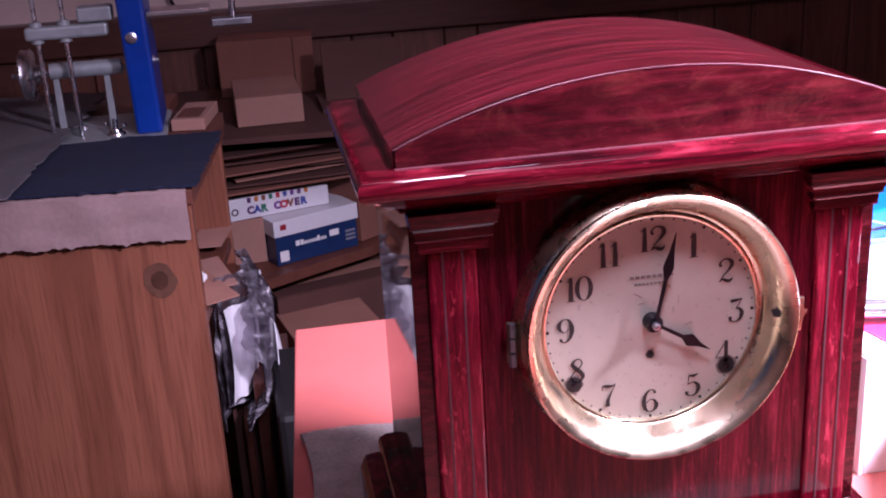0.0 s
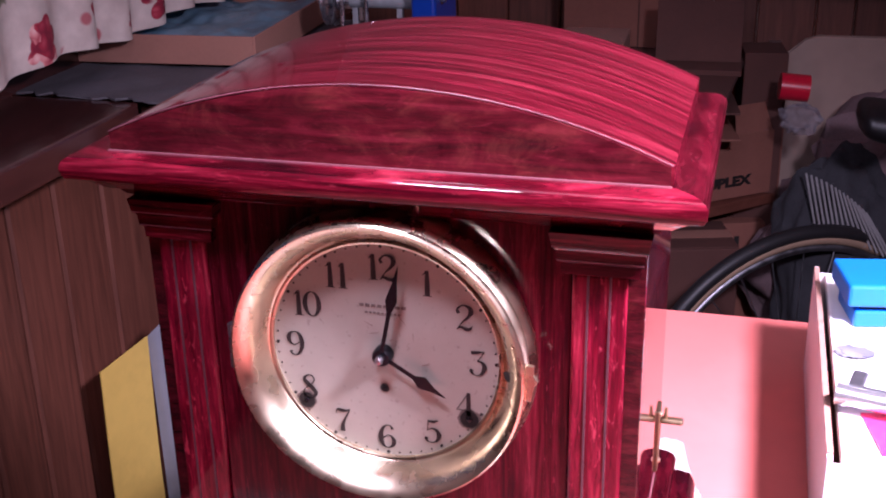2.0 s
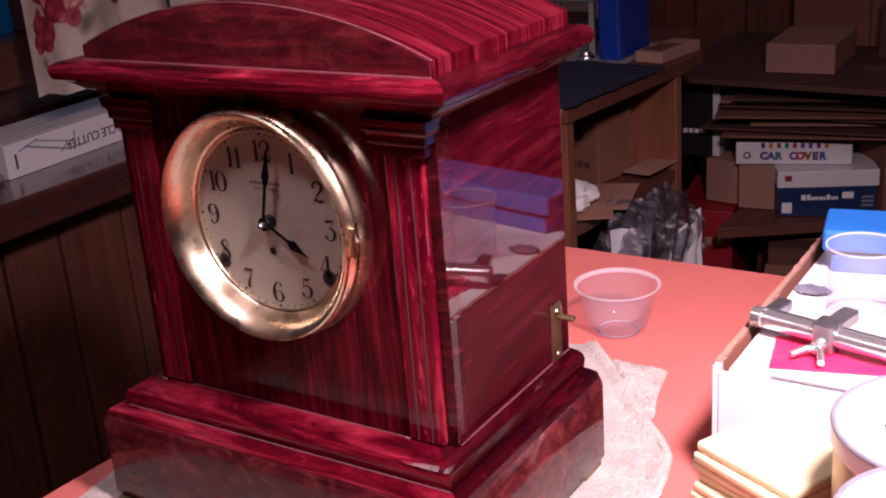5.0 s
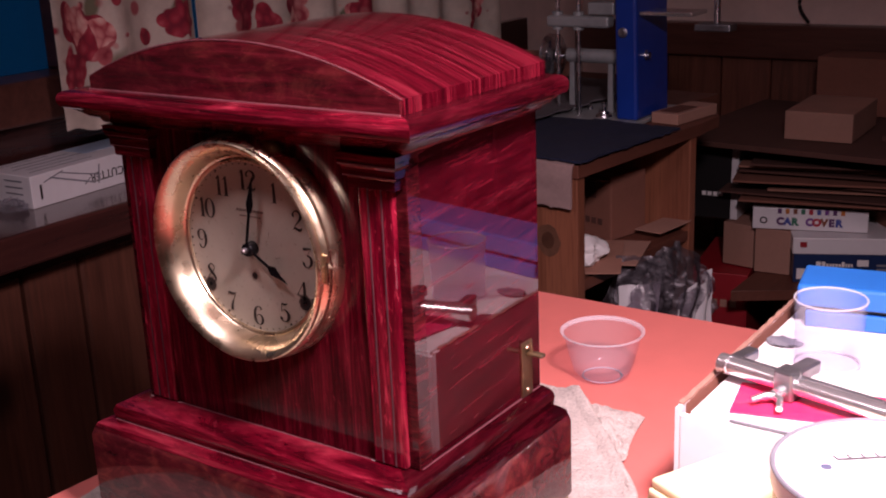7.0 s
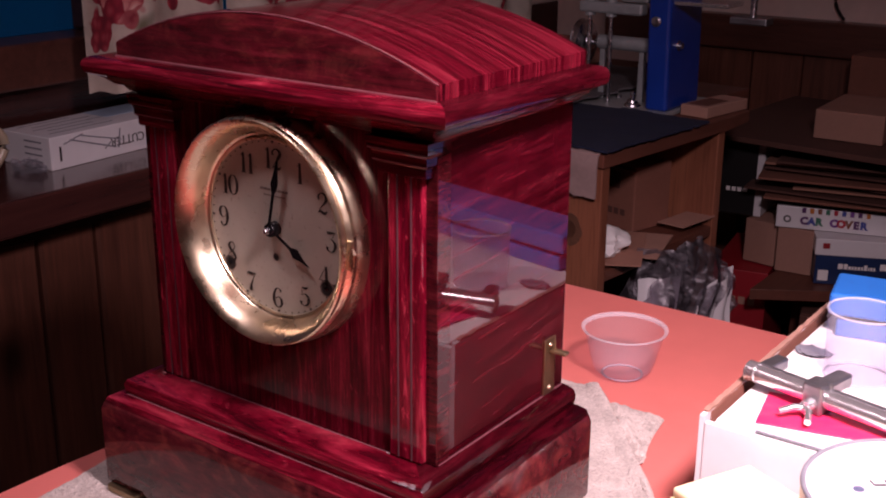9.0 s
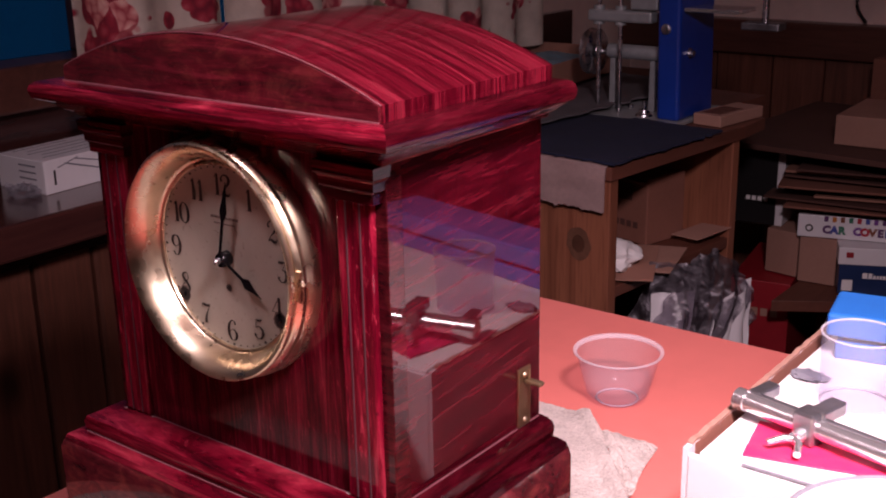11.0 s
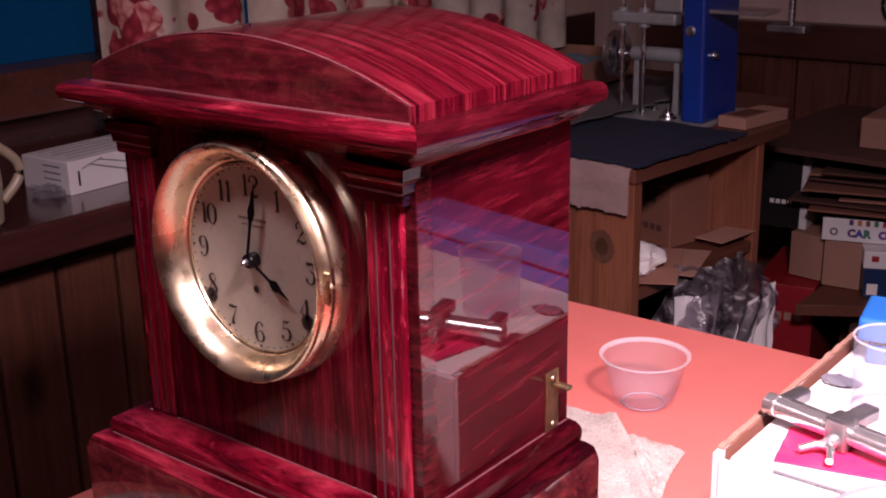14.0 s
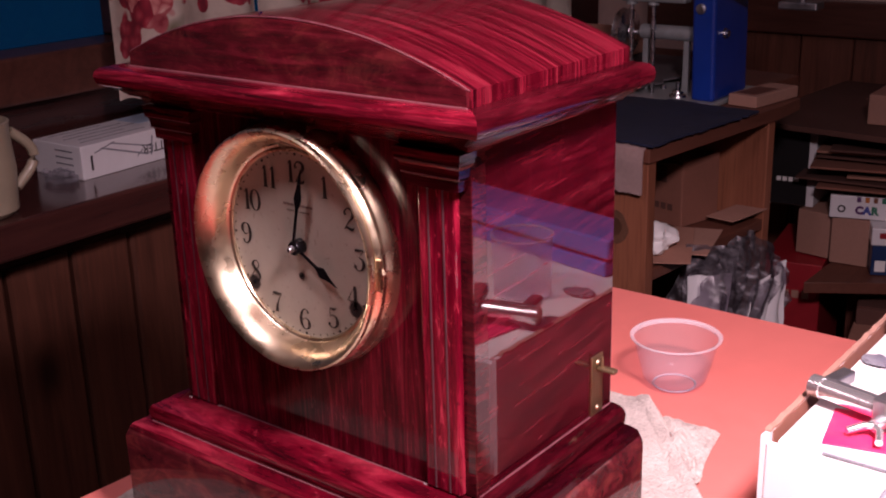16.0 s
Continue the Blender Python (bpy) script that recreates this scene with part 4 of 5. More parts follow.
# ---- beside the clock ----
cup = thing("plastic_cup", (0.212, 0.806, TOP), "small empty clear plastic cup on the pink table", "cup")
at = Matrix.Translation((0.212, 0.806, TOP))
part("cup_wall", lathe([(r * 0.77, h * 0.745) for r, h in ((0.0, 0.001), (0.018, 0.001), (0.027, 0.004), (0.0325, 0.010), (0.0375, 0.030), (0.0430, 0.0535), (0.0425, 0.0535), (0.0367, 0.030), (0.0315, 0.011), (0.0262, 0.0052), (0.0175, 0.0022), (0.0, 0.0022))], at, 56), CLEAR, cup, smooth=True)
part("rim", lathe([(r * 0.905, h - 0.0019) for r, h in ((0.0360, 0.0417), (0.0385, 0.0424), (0.0397, 0.0436), (0.0396, 0.0446), (0.0386, 0.0446), (0.0362, 0.0436))], at, 56, True), RIM_CLEAR, cup, "rolled clear rim", smooth=True)
part("foot_ring", torus((0.212, 0.806, TOP + 0.0016), (0, 0, 0), 0.0165, 0.0008, 48, 6), RIM_CLEAR, cup, smooth=True)

# white carton, open flaps on its near rim
WX0, WX1, WY0, WY1, WZ = 0.376, 0.86, 0.606, 0.888, 0.820
carton = thing("white_carton", (0.6, 0.79, TOP), "shallow white carton with worn brown rim on the table", "box")
part("carton_wall", prism([(WX0 - 0.012, WY0), (WX0 - 0.009, WY0), (WX0 - 0.009, WY1), (WX0 - 0.012, WY1)], Matrix.Translation((0, 0, TOP)), 0.0875), WHITE_GLOSS, carton, "white side wall")
part("carton_wall", box(WX0 - 0.0088, WX1, WY0, WY0 + 0.004, TOP, WZ + 0.001, 0.001), WHITE_GLOSS, carton)
part("carton_wall", box(WX1 - 0.004, WX1, WY0 + 0.0045, WY1, TOP, WZ, 0.001), WHITE_GLOSS, carton)
part("carton_wall", box(WX0 - 0.0088, WX1, WY1 - 0.004, WY1, TOP, WZ, 0.001), WHITE_GLOSS, carton)
def rim_fn(u, v):
    y = WY0 + 0.006 + (WY1 - WY0 - 0.01) * u
    return WX0 - 0.0122 + 0.0035 * v, y, TOP + 0.0877 + 0.0030 * noise.noise(Vector((u * 30, 1, 0))) * 0.5 + 0.0012


part("rim", sheet(80, 1, rim_fn, 0.0015), CARD_PALE, carton, "torn brown cardboard rim")
part("flap", sheet(40, 3, lambda u, v: (WX0 - 0.0085 + 0.003 * v, WY0 + 0.01 + 0.27 * u, WZ + 0.004 - 0.030 * v + 0.002 * noise.noise(Vector((u * 18, v, 4)))), 0.0012), CARD, carton, "brown inner flap")
lid = part("lid", box(WX0 - 0.004, WX1 - 0.005, WY0 + 0.0045, WY1 - 0.005, WZ - 0.006, WZ + 0.002, 0.0015), WHITE, carton, "white paper-covered lid")
part("lid_seam", box(0.398, 0.50, WY0 + 0.0035, WY0 + 0.0052, WZ + 0.0018, WZ + 0.0028), GREY_PRINT, carton)
LID = WZ + 0.002

blue_box = thing("blue_box", (0.387, 0.787, LID), "bright blue plastic hinged box, slightly open, on the carton", "box", turn=10.5)
part("box_base", box(0.0, 0.21, 0.0, 0.046, 0.0, 0.0130, 0.002), BLUE_PLASTIC, blue_box)
# black slab fills the open gap, standing in for the shade inside
part("box_gap", box(0.004, 0.206, 0.004, 0.042, 0.0131, 0.0165), BLACK, blue_box, "black slab for the shade under the lid")
part("box_lid", box(-0.006, 0.214, -0.003, 0.048, 0.0166, 0.0330, 0.0025), BLUE_PLASTIC, blue_box)

frost = thing("frosted_cup", (0.423, 0.724, LID), "frosted clear plastic measuring cup on the carton", "cup")
at = Matrix.Translation((0.423, 0.724, LID))
part("cup_wall", lathe([(0.0, 0.0012), (0.0212, 0.0012), (0.0218, 0.003), (0.0236, 0.0470), (0.0230, 0.0470), (0.0212, 0.004), (0.0, 0.003)], at, 56), FROST, frost, smooth=True)
part("rim", torus((0.423, 0.724, LID + 0.0474), (0, 0, 0), 0.0234, 0.0008, 56, 8), RIM_CLEAR, frost, smooth=True)
part("foot_ring", torus((0.423, 0.724, LID + 0.0014), (0, 0, 0), 0.0214, 0.0009, 56, 8), RIM_CLEAR, frost, smooth=True)

pink = tagged(part("pink_sheet", sheet(20, 12, lambda u, v: (0.394 + 0.16 * u - 0.009 * v * (1 - u), 0.620 + 0.046 * v + 0.04 * u, LID + 0.0012 + 0.0015 * abs(noise.noise(Vector((u * 4, v * 3, 2))))), 0.0012), PINK, None, smooth=True), "glossy magenta plastic sheet under the clamp", "plastic sheet")
smear = tagged(part("lead_fragment", lump((0.386, 0.746, LID + 0.002), (0.012, 0.008, 0.002), 3, 0.5, 1, 2.5, LID + 0.0002), GREY_PRINT, None, smooth=True), "flat grey lead fragment on the carton lid", "scrap")

clamp = thing("bar_clamp", (0.41, 0.665, LID), "steel bar clamp with a wing screw lying on the carton", "clamp")
CZ = LID + 0.012
a, b = Vector((0.374, 0.666, CZ)), Vector((0.580, 0.617, CZ))
along = (b - a).normalized()
side = Vector((-along.y, along.x, 0))
turn = math.degrees(math.atan2(along.y, along.x))
part("bar", rod(a, b, 0.0060, seg=24), ALLOY, clamp, "bright round steel bar", smooth=True)
part("bar_flat", turned_box((a + b) / 2 + Vector((0, 0, 0.0048)) + side * 0.0034, ((b - a).length * 0.98, 0.0030, 0.0026), 0, 0, turn, 0.0006), ALLOY_DARK, clamp)
part("end_jaw", turned_box(a + side * 0.011 + Vector((0.006, 0, 0.003)), (0.009, 0.021, 0.008), 0, 0, turn, 0.0015), ALLOY_DARK, clamp, "dull steel jaw")
part("end_cap", rod(a - along * 0.004, a + along * 0.003, 0.0068, seg=20), ALLOY, clamp, smooth=True)
c = a + along * 0.046
part("sliding_block", turned_box(c, (0.014, 0.015, 0.020), 0, 0, turn, 0.0018), ALLOY_DARK, clamp, "sliding steel block")
part("block_jaw", turned_box(c + side * 0.012 + Vector((0.003, 0, 0.006)), (0.011, 0.024, 0.009), 0, 0, turn, 0.0018), ALLOY_DARK, clamp)
w = c - side * 0.014 + Vector((0, 0, -0.004))
part("screw", rod(c - side * 0.006 + Vector((0, 0, -0.003)), w, 0.0042, seg=16), ALLOY, clamp, smooth=True)
for s in (-1, 1):
    tip = w - side * 0.012 + along * 0.010 * s + Vector((0, 0, -0.002))
    part("wing", ribbon([w, w - side * 0.003 + along * 0.005 * s, tip], 0.0022, 10), ALLOY, clamp, "wing of the screw", smooth=True)

# padded envelopes, jars and a tube in front of the carton
for k in range(11):
    env = thing("padded_envelope", (0.3750 + 0.0022 * math.sin(k * 2.1), 0.5430 + 0.0015 * math.cos(k * 1.7), TOP + 0.0006 + k * 0.0065), "manila padded envelope in a stack on the table", "envelope", "stack of envelopes", turn=-26 + 1.5 * math.sin(k * 1.9))
    part("pouch", box(0, 0.070, 0, 0.057, 0, 0.0064, 0.0020, segments=3), YELLOW, env, smooth=True)
    part("flap", box(0.034, 0.067, 0.003, 0.054, 0.0062, 0.0065, 0.0001), YELLOW, env)


def jar(x, y, z0, r, h, label):
    ob = thing("jar", (x, y, z0), label, "jar", "lidded jars")
    part("jar_body", lathe([(0.0, 0.0005), (r * 0.94, 0.0005), (r * 0.97, 0.003), (r * 0.97, h - 0.012), (0, h - 0.012)], Matrix.Translation((x, y, z0)), 56), BRASS_OLD, ob, "dull brown metal body", smooth=True)
    part("jar_lid", lathe([(r * 0.985, h - 0.0115), (r, h - 0.010), (r, h - 0.001), (r * 0.985, h), (r * 0.93, h + 0.0006), (r * 0.91, h - 0.0012), (0.0, h - 0.0012)], Matrix.Translation((x, y, z0)), 56), WHITE_GLOSS, ob, "white lid with a grey rim", smooth=True)
    part("lid_rim", torus((x, y, z0 + h), (0, 0, 0), r * 0.985, 0.0014, 56, 8), GREY_PRINT, ob, smooth=True)
    part("lid_mark", lathe([(0.0, h - 0.0009), (0.0028, h - 0.0009), (0.0028, h - 0.0012)], Matrix.Translation((x - 0.028, y - 0.010, z0)), 12), NAVY, ob)
    return ob


jar(0.5125, 0.5216, TOP + 0.0004, 0.0563, 0.1225, "round white-lidded tin on the table")
jar(0.5270, 0.4190, TOP + 0.0004, 0.0455, 0.1345, "smaller round white-lidded tin on the table")
tagged(part("small_roll", torus((0.408, 0.500, TOP + 0.0052), (0, 0, 0), 0.011, 0.0048, 40, 10), WHITE, None, smooth=True), "small white ring on the table", "ring")
tube = thing("syringe", (0.51, 0.56, TOP + 0.10), "clear plastic syringe with black scale marks", "syringe")
ta, tb = Vector((0.4930, 0.4500, TOP + 0.1450)), Vector((0.5600, 0.5250, TOP + 0.1340))
part("barrel", rod(ta, tb, 0.0100, seg=28), FROST, tube, smooth=True)
d = (tb - ta).normalized()
q = Vector((-d.y, d.x, 0)).normalized()
top_of = lambda f, s: ta + (tb - ta) * f + Vector((0, 0, 0.0101)) + q * s
part("scale_line", rod(top_of(0.15, 0.0), top_of(0.75, 0.0), 0.0005, seg=6), INK, tube)
for k in range(9):
    part("scale_mark", rod(top_of(0.15 + k * 0.07, 0.0), top_of(0.15 + k * 0.07, 0.0040), 0.0004, seg=5), INK, tube)

# ---- on the ledge ----
cut = thing("cutter_box", (-0.584, 0.958, LEDGE_Z), "long white carton with grey print on the ledge", "box", turn=3.0)
part("carton", box(-0.078, 0.012, -0.145, 0.16, 0.0, 0.041, 0.0012), WHITE_GLOSS, cut)
for k in range(5):
    part("print_bar", box(-0.068 + 0.015 * k, -0.0665 + 0.015 * k, -0.13 + 0.01 * (k % 2), -0.05 + 0.02 * (k % 3), 0.0410, 0.0413), GREY_PRINT, cut)
part("blue_band", box(-0.076, -0.030, -0.02, 0.158, 0.0410, 0.0414), PALE_BLUE, cut)
letters("lettering", "STRIP & CIRCLE CUTTER", 0.0165, facing((0.0123, 0.030, 0.019), (0, -1, 0), (0, 0, -1)), INK, cut, width=0.165)
for y0, z0, y1, z1, r in ((-0.115, 0.034, -0.045, 0.012, 0.0010), (-0.100, 0.037, -0.035, 0.020, 0.0008), (-0.062, 0.013, -0.052, 0.020, 0.0008), (-0.040, 0.010, -0.036, 0.034, 0.0010), (-0.125, 0.030, -0.095, 0.038, 0.0008)):
    part("line_drawing", rod((0.0122, y0, z0), (0.0122, y1, z1), r, seg=6), GREY_PRINT, cut)
part("print_bar", box(0.0119, 0.0123, -0.132, -0.129, 0.010, 0.028), INK, cut)
for k in range(4):
    part("print_bar", box(-0.036, -0.004, -0.1453, -0.1449, 0.008 + 0.008 * k, 0.010 + 0.008 * k), GREY_PRINT, cut)
tagged(part("plastic_wrap", lump((-0.590, 0.799, LEDGE_Z + 0.005), (0.022, 0.014, 0.008), 5, 0.6, 2, 3.0, LEDGE_Z + 0.0005), FILM, None, smooth=True), "crumpled clear wrap beside the white carton", "plastic wrap")
mug = thing("mug", (-0.538, 0.664, LEDGE_Z), "beige stoneware mug on the dark ledge", "mug")
part("mug_body", lathe([(0.0, 0.001), (0.034, 0.001), (0.040, 0.006), (0.043, 0.050), (0.0405, 0.090), (0.0420, 0.101), (0.0400, 0.1015), (0.0375, 0.090), (0.0395, 0.05), (0.036, 0.010), (0.0, 0.008)], Matrix.Translation((-0.538, 0.664, LEDGE_Z)), 48), STONEWARE, mug, smooth=True)
part("mug_handle", ribbon([(-0.529, 0.664 + 0.041 + 0.026 * math.sin(math.pi * k / 10), LEDGE_Z + 0.086 - 0.062 * k / 10) for k in range(11)], 0.0058, 12), STONEWARE, mug, smooth=True)
tagged(part("black_canister", lathe([(0.0, 0.0), (0.030, 0.0), (0.031, 0.004), (0.031, 0.118), (0.029, 0.124), (0.0, 0.125)], Matrix.Translation((-0.62, 0.69, LEDGE_Z)), 36), BLACK_GLOSS, None, smooth=True), "black canister behind the mug on the ledge", "canister")

# ---- bench ----
BO, BT = (-0.104, 1.352, FLOOR_Z), -6.0
H0 = BENCH_Z - FLOOR_Z
bench = thing("bench_cabinet", BO, "open pine cabinet used as a tool bench", "cabinet", turn=BT)
part("end_panel", box(-0.36, 0.0, 0.0, 0.019, 0.0, H0 - 0.0195, 0.0015), BENCH_PINE, bench, "varnished pine board with a dark knot")
for r0, mat in ((0.024, KNOT_RIM), (0.0125, KNOT)):
    ring = [(r0 * (0.85 + 0.12 * noise.noise(Vector((k, r0 * 99, 1)))) * math.cos(k * math.pi / 14), r0 * (1.0 + 0.12 * noise.noise(Vector((k, r0 * 99, 1)))) * math.sin(k * math.pi / 14)) for k in range(28)]
    part("knot", prism(ring, Matrix(((1, 0, 0, -0.050), (0, 0, -1, 0.0), (0, 1, 0, H0 - 0.115), (0, 0, 0, 1))), 0.0006 if r0 > 0.02 else 0.0012), mat, bench, "dark pine knot")
part("back_panel", box(-0.36, 0.0, 0.318, 0.337, 0.0, H0 - 0.0195, 0.0015), BENCH_PINE, bench)
part("side_panel", box(-0.36, -0.345, 0.0195, 0.3175, 0.0, H0 - 0.0195, 0.001), BENCH_PINE, bench)
part("top_board", prism([(-0.40, -0.004), (0.004, -0.004), (0.004, 0.342), (-0.004, 0.420), (-0.10, 0.46), (-0.10, 0.60), (-0.40, 0.60)], Matrix.Translation((0, 0, H0 - 0.019)), 0.019, 0.0015), BENCH_EDGE, bench, "pine top board")
part("shelf", box(-0.344, -0.001, 0.0195, 0.3175, 0.778, 0.794, 0.001), BENCH_EDGE, bench)
part("lower_shelf", box(-0.344, -0.001, 0.0195, 0.3175, 0.36, 0.376, 0.001), BENCH_EDGE, bench)


def at_bench(x, y, z):
    return pose(*BO, 0, 0, BT) @ Vector((x, y, z))


S1 = FLOOR_Z + 0.794
ob = thing("cardboard_box", (-0.134, 1.640, S1), "brown printed cardboard box inside the cabinet", "box", turn=-14)
part("carton", box(-0.205, 0.0, -0.085, 0.0, 0.0005, 0.104, 0.002), CARD, ob)
part("print_blot", box(-0.066, -0.030, -0.0862, -0.0848, 0.066, 0.092, 0.0006), CARD_DARK, ob)
part("open_flap", turned_box((-0.075, -0.095, 0.100), (0.146, 0.030, 0.002), -14, 0, 0, 0.0004), CARD, ob)
for k in range(8):
    part("print_bar", box(-0.118 + k * 0.013, -0.109 + k * 0.013, -0.0860, -0.0848, 0.024, 0.034), CARD_DARK, ob)
for k, (x, y, rz, w, d, mat) in enumerate(((-0.112, 1.500, 14, 0.075, 0.115, CARD_PALE), (-0.118, 1.455, 24, 0.060, 0.150, CARD_PINK), (-0.100, 1.635, -12, 0.050, 0.085, CARD_PALE))):
    ob = part("paper_sheet", turned_box((0, 0, 0), (w, d, 0.0016), 1.5, -2, 0, 0.0003), mat, None)
    ob.matrix_world = Matrix.Translation((x, y, S1 + 0.0045 + 0.005 * k)) @ pose(0, 0, 0, 0, 0, rz)
    tagged(ob, "loose sheet of paper in the cabinet", "paper", "papers in the cabinet")
tagged(part("white_bag", lump(at_bench(-0.05, 0.070, 0.815), (0.040, 0.045, 0.024), 9, 0.28, 2, 1.7, S1 + 0.0006), WHITE, None, smooth=True), "crumpled white bag in the cabinet", "bag")

# cloths on the bench top
def bench_cloth(name, x0, x1, y0, y1, z, amp, seed, material, label, ragged=0.006, drop=None):
    def fn(u, v):
        x = x0 + (x1 - x0) * u + ragged * noise.noise(Vector((v * 22, seed, 1))) * (abs(u - 0.5) * 2) ** 6
        y = y0 + (y1 - y0) * v + ragged * noise.noise(Vector((u * 22, seed, 5))) * (abs(v - 0.5) * 2) ** 6
        zz = z + amp * abs(noise.noise(Vector((x * 9, y * 9, seed))))
        p = at_bench(x, y, zz - FLOOR_Z)
        return p.x, p.y, p.z
    return tagged(part(name, sheet(60, 40, fn, 0.003), material, None, smooth=True), label, "cloth")


bench_cloth("grey_felt", -0.60, -0.205, -0.040, 0.56, BENCH_Z + 0.0165, 0.006, 2.0, GREY_FELT, "grey felt cloth laid over the bench and ledge", 0.012)
bench_cloth("navy_felt", -0.237, 0.012, -0.008, 0.262, BENCH_Z + 0.0075, 0.003, 6.0, NAVY_FELT, "navy blue felt mat on the bench", 0.005)
def flap_fn(u, v):
    x = -0.300 + 0.297 * u
    bend = min(1.0, v * 4)
    y = 0.012 - 0.020 * bend - 0.004 * v + 0.003 * noise.noise(Vector((u * 6, v * 3, 2)))
    drop = 0.0 if v < 0.2 else (v - 0.2) / 0.8
    z = H0 + 0.0035 - 0.064 * drop - (0.004 * noise.noise(Vector((u * 40, 3, 1))) + 0.004 * noise.noise(Vector((u * 9, 1, 1)))) * drop
    p = at_bench(x, y, z)
    return p.x, p.y, p.z


tagged(part("suede_scrap", sheet(90, 16, flap_fn, 0.0025), SUEDE, None, smooth=True), "taupe suede scrap with a ragged edge over the bench", "cloth")

# cardboard tray with a blue liner
tray = thing("cardboard_tray", (-0.553, 1.632, BENCH_Z + 0.0235), "shallow brown cardboard tray with pale blue liner", "tray", turn=4)
TX0, TX1, TY0, TY1 = -0.16, 0.145, -0.09, 0.30
part("tray_bottom", box(TX0, TX1, TY0, TY1, 0.0, 0.004), CARD_PINK, tray)
part("tray_wall", box(TX0, TX1, TY0 - 0.004, TY0, 0.0, 0.043, 0.001), CARD_PINK, tray)
part("tray_wall", box(TX0, TX1, TY1, TY1 + 0.004, 0.0, 0.043, 0.001), CARD_PINK, tray)
part("tray_wall", box(TX1 + 0.0002, TX1 + 0.004, TY0 - 0.004, TY1 + 0.004, 0.0, 0.043, 0.001), CARD_PINK, tray)
part("tray_wall", box(TX0 - 0.004, TX0 - 0.0002, TY0 - 0.004, TY1 + 0.004, 0.0, 0.043, 0.001), CARD_PINK, tray)
part("liner", sheet(40, 40, lambda u, v: (TX0 + 0.004 + (TX1 - TX0 - 0.008) * u, TY0 + 0.004 + (TY1 - TY0 - 0.008) * v, 0.026 + 0.010 * noise.noise(Vector((u * 5, v * 5, 1))) + 0.005 * noise.noise(Vector((u * 14, v * 14, 1)))), 0.002), BLUE_LINER, tray, "crumpled pale blue liner", smooth=True)

# small bench press
PB = at_bench(-0.10, 0.33, H0)
press = thing("bench_press", (PB.x, PB.y, BENCH_Z), "small bench press with steel rods and a blue post", "press")
PZ = BENCH_Z + 0.008
part("base_plate", box(-0.350, -0.142, 1.618, 1.79, BENCH_Z + 0.0005, PZ, 0.002), CAST_GREY, press, "grey cast base plate")
for x in (-0.300, -0.262):
    part("guide_rod", rod((x, 1.656, PZ), (x - 0.002, 1.656, 1.16), 0.0034, seg=14), STEEL, press, "thin steel guide rod", smooth=True)
part("upper_bar", box(-0.316, -0.204, 1.644, 1.668, 0.926, 0.944, 0.004), CAST_GREY, press)
for x in (-0.301, -0.263):
    part("bar_collar", rod((x, 1.656, 0.921), (x, 1.656, 0.950), 0.0088, seg=18), CAST_GREY, press, smooth=True)
part("top_bracket", box(-0.243, -0.196, 1.648, 1.684, 0.946, 0.966, 0.003), CAST_GREY, press)
for x in (-0.290, -0.219):
    part("frame_leg", prism([(-0.0052, 0), (0.0052, 0), (0.0042, 0.086), (-0.0042, 0.086)], Matrix(((1, 0, 0, x), (0, 0, -1, 1.692), (0, 1, 0, PZ), (0, 0, 0, 1))), 0.010, 0.001), CAST_GREY, press)
part("cross_tube", rod((-0.296, 1.684, 0.876), (-0.196, 1.684, 0.876), 0.0115, seg=20), CAST_GREY, press, smooth=True)
wheel = part("pulley", lathe([(0.0, -0.010), (0.030, -0.010), (0.037, -0.006), (0.035, 0.0), (0.037, 0.006), (0.030, 0.010), (0.014, 0.011), (0.012, 0.016), (0.0, 0.016)], pose(-0.326, 1.684, 0.873, 0, 90, 0), 40), STEEL, press, "bright steel pulley wheel", smooth=True)
part("axle", rod((-0.350, 1.686, 0.873), (-0.150, 1.686, 0.873), 0.0040, seg=12), STEEL, press, smooth=True)
part("post", prism([(-0.0185, 0), (0.0185, 0), (0.010, 0.40), (-0.027, 0.40)], Matrix(((1, 0, 0, -0.165), (0, 0, -1, 1.752), (0, 1, 0, PZ), (0, 0, 0, 1))), 0.120, 0.005), BLUE_PAINT, press, "blue enamelled post")
part("post_bolt", lathe([(0.0080, 0.0), (0.0080, 0.002), (0.005, 0.003), (0.005, 0.006), (0.0, 0.0065)], pose(-0.172, 1.6318, 0.922, 90, 0, 0), 16), STEEL, press)
part("post_bolt", lathe([(0.0080, 0.0), (0.0080, 0.003), (0.005, 0.003), (0.005, 0.009), (0.0, 0.009)], pose(-0.150, 1.665, 0.884, 0, 90, 0), 16), STEEL, press)
part("side_plate", box(-0.149, -0.062, 1.640, 1.70, 0.948, 0.954, 0.001), ALLOY, press, "bright steel side plate")
part("knob_stem", rod((-0.030, 1.66, 0.930), (-0.030, 1.66, 1.01), 0.005, seg=12), STEEL, press, smooth=True)
part("knob_plate", box(-0.061, -0.004, 1.645, 1.675, 0.926, 0.937, 0.002), STEEL_DARK, press)
part("hold_down_nut", lathe([(0.0, 0.0235), (0.0038, 0.023), (0.0040, 0.010), (0.008, 0.009), (0.009, 0.005), (0.013, 0.003), (0.014, 0.0)], Matrix.Translation((-0.214, 1.650, PZ)), 20), STEEL, press, "bright hold-down nut", smooth=True)
for k in range(5):
    part("screw_head", lathe([(0.0, 0.006), (0.004, 0.005), (0.005, 0.0)], Matrix.Translation((-0.320 + 0.028 * k, 1.70 + 0.02 * (k % 2), PZ)), 12), STEEL, press)

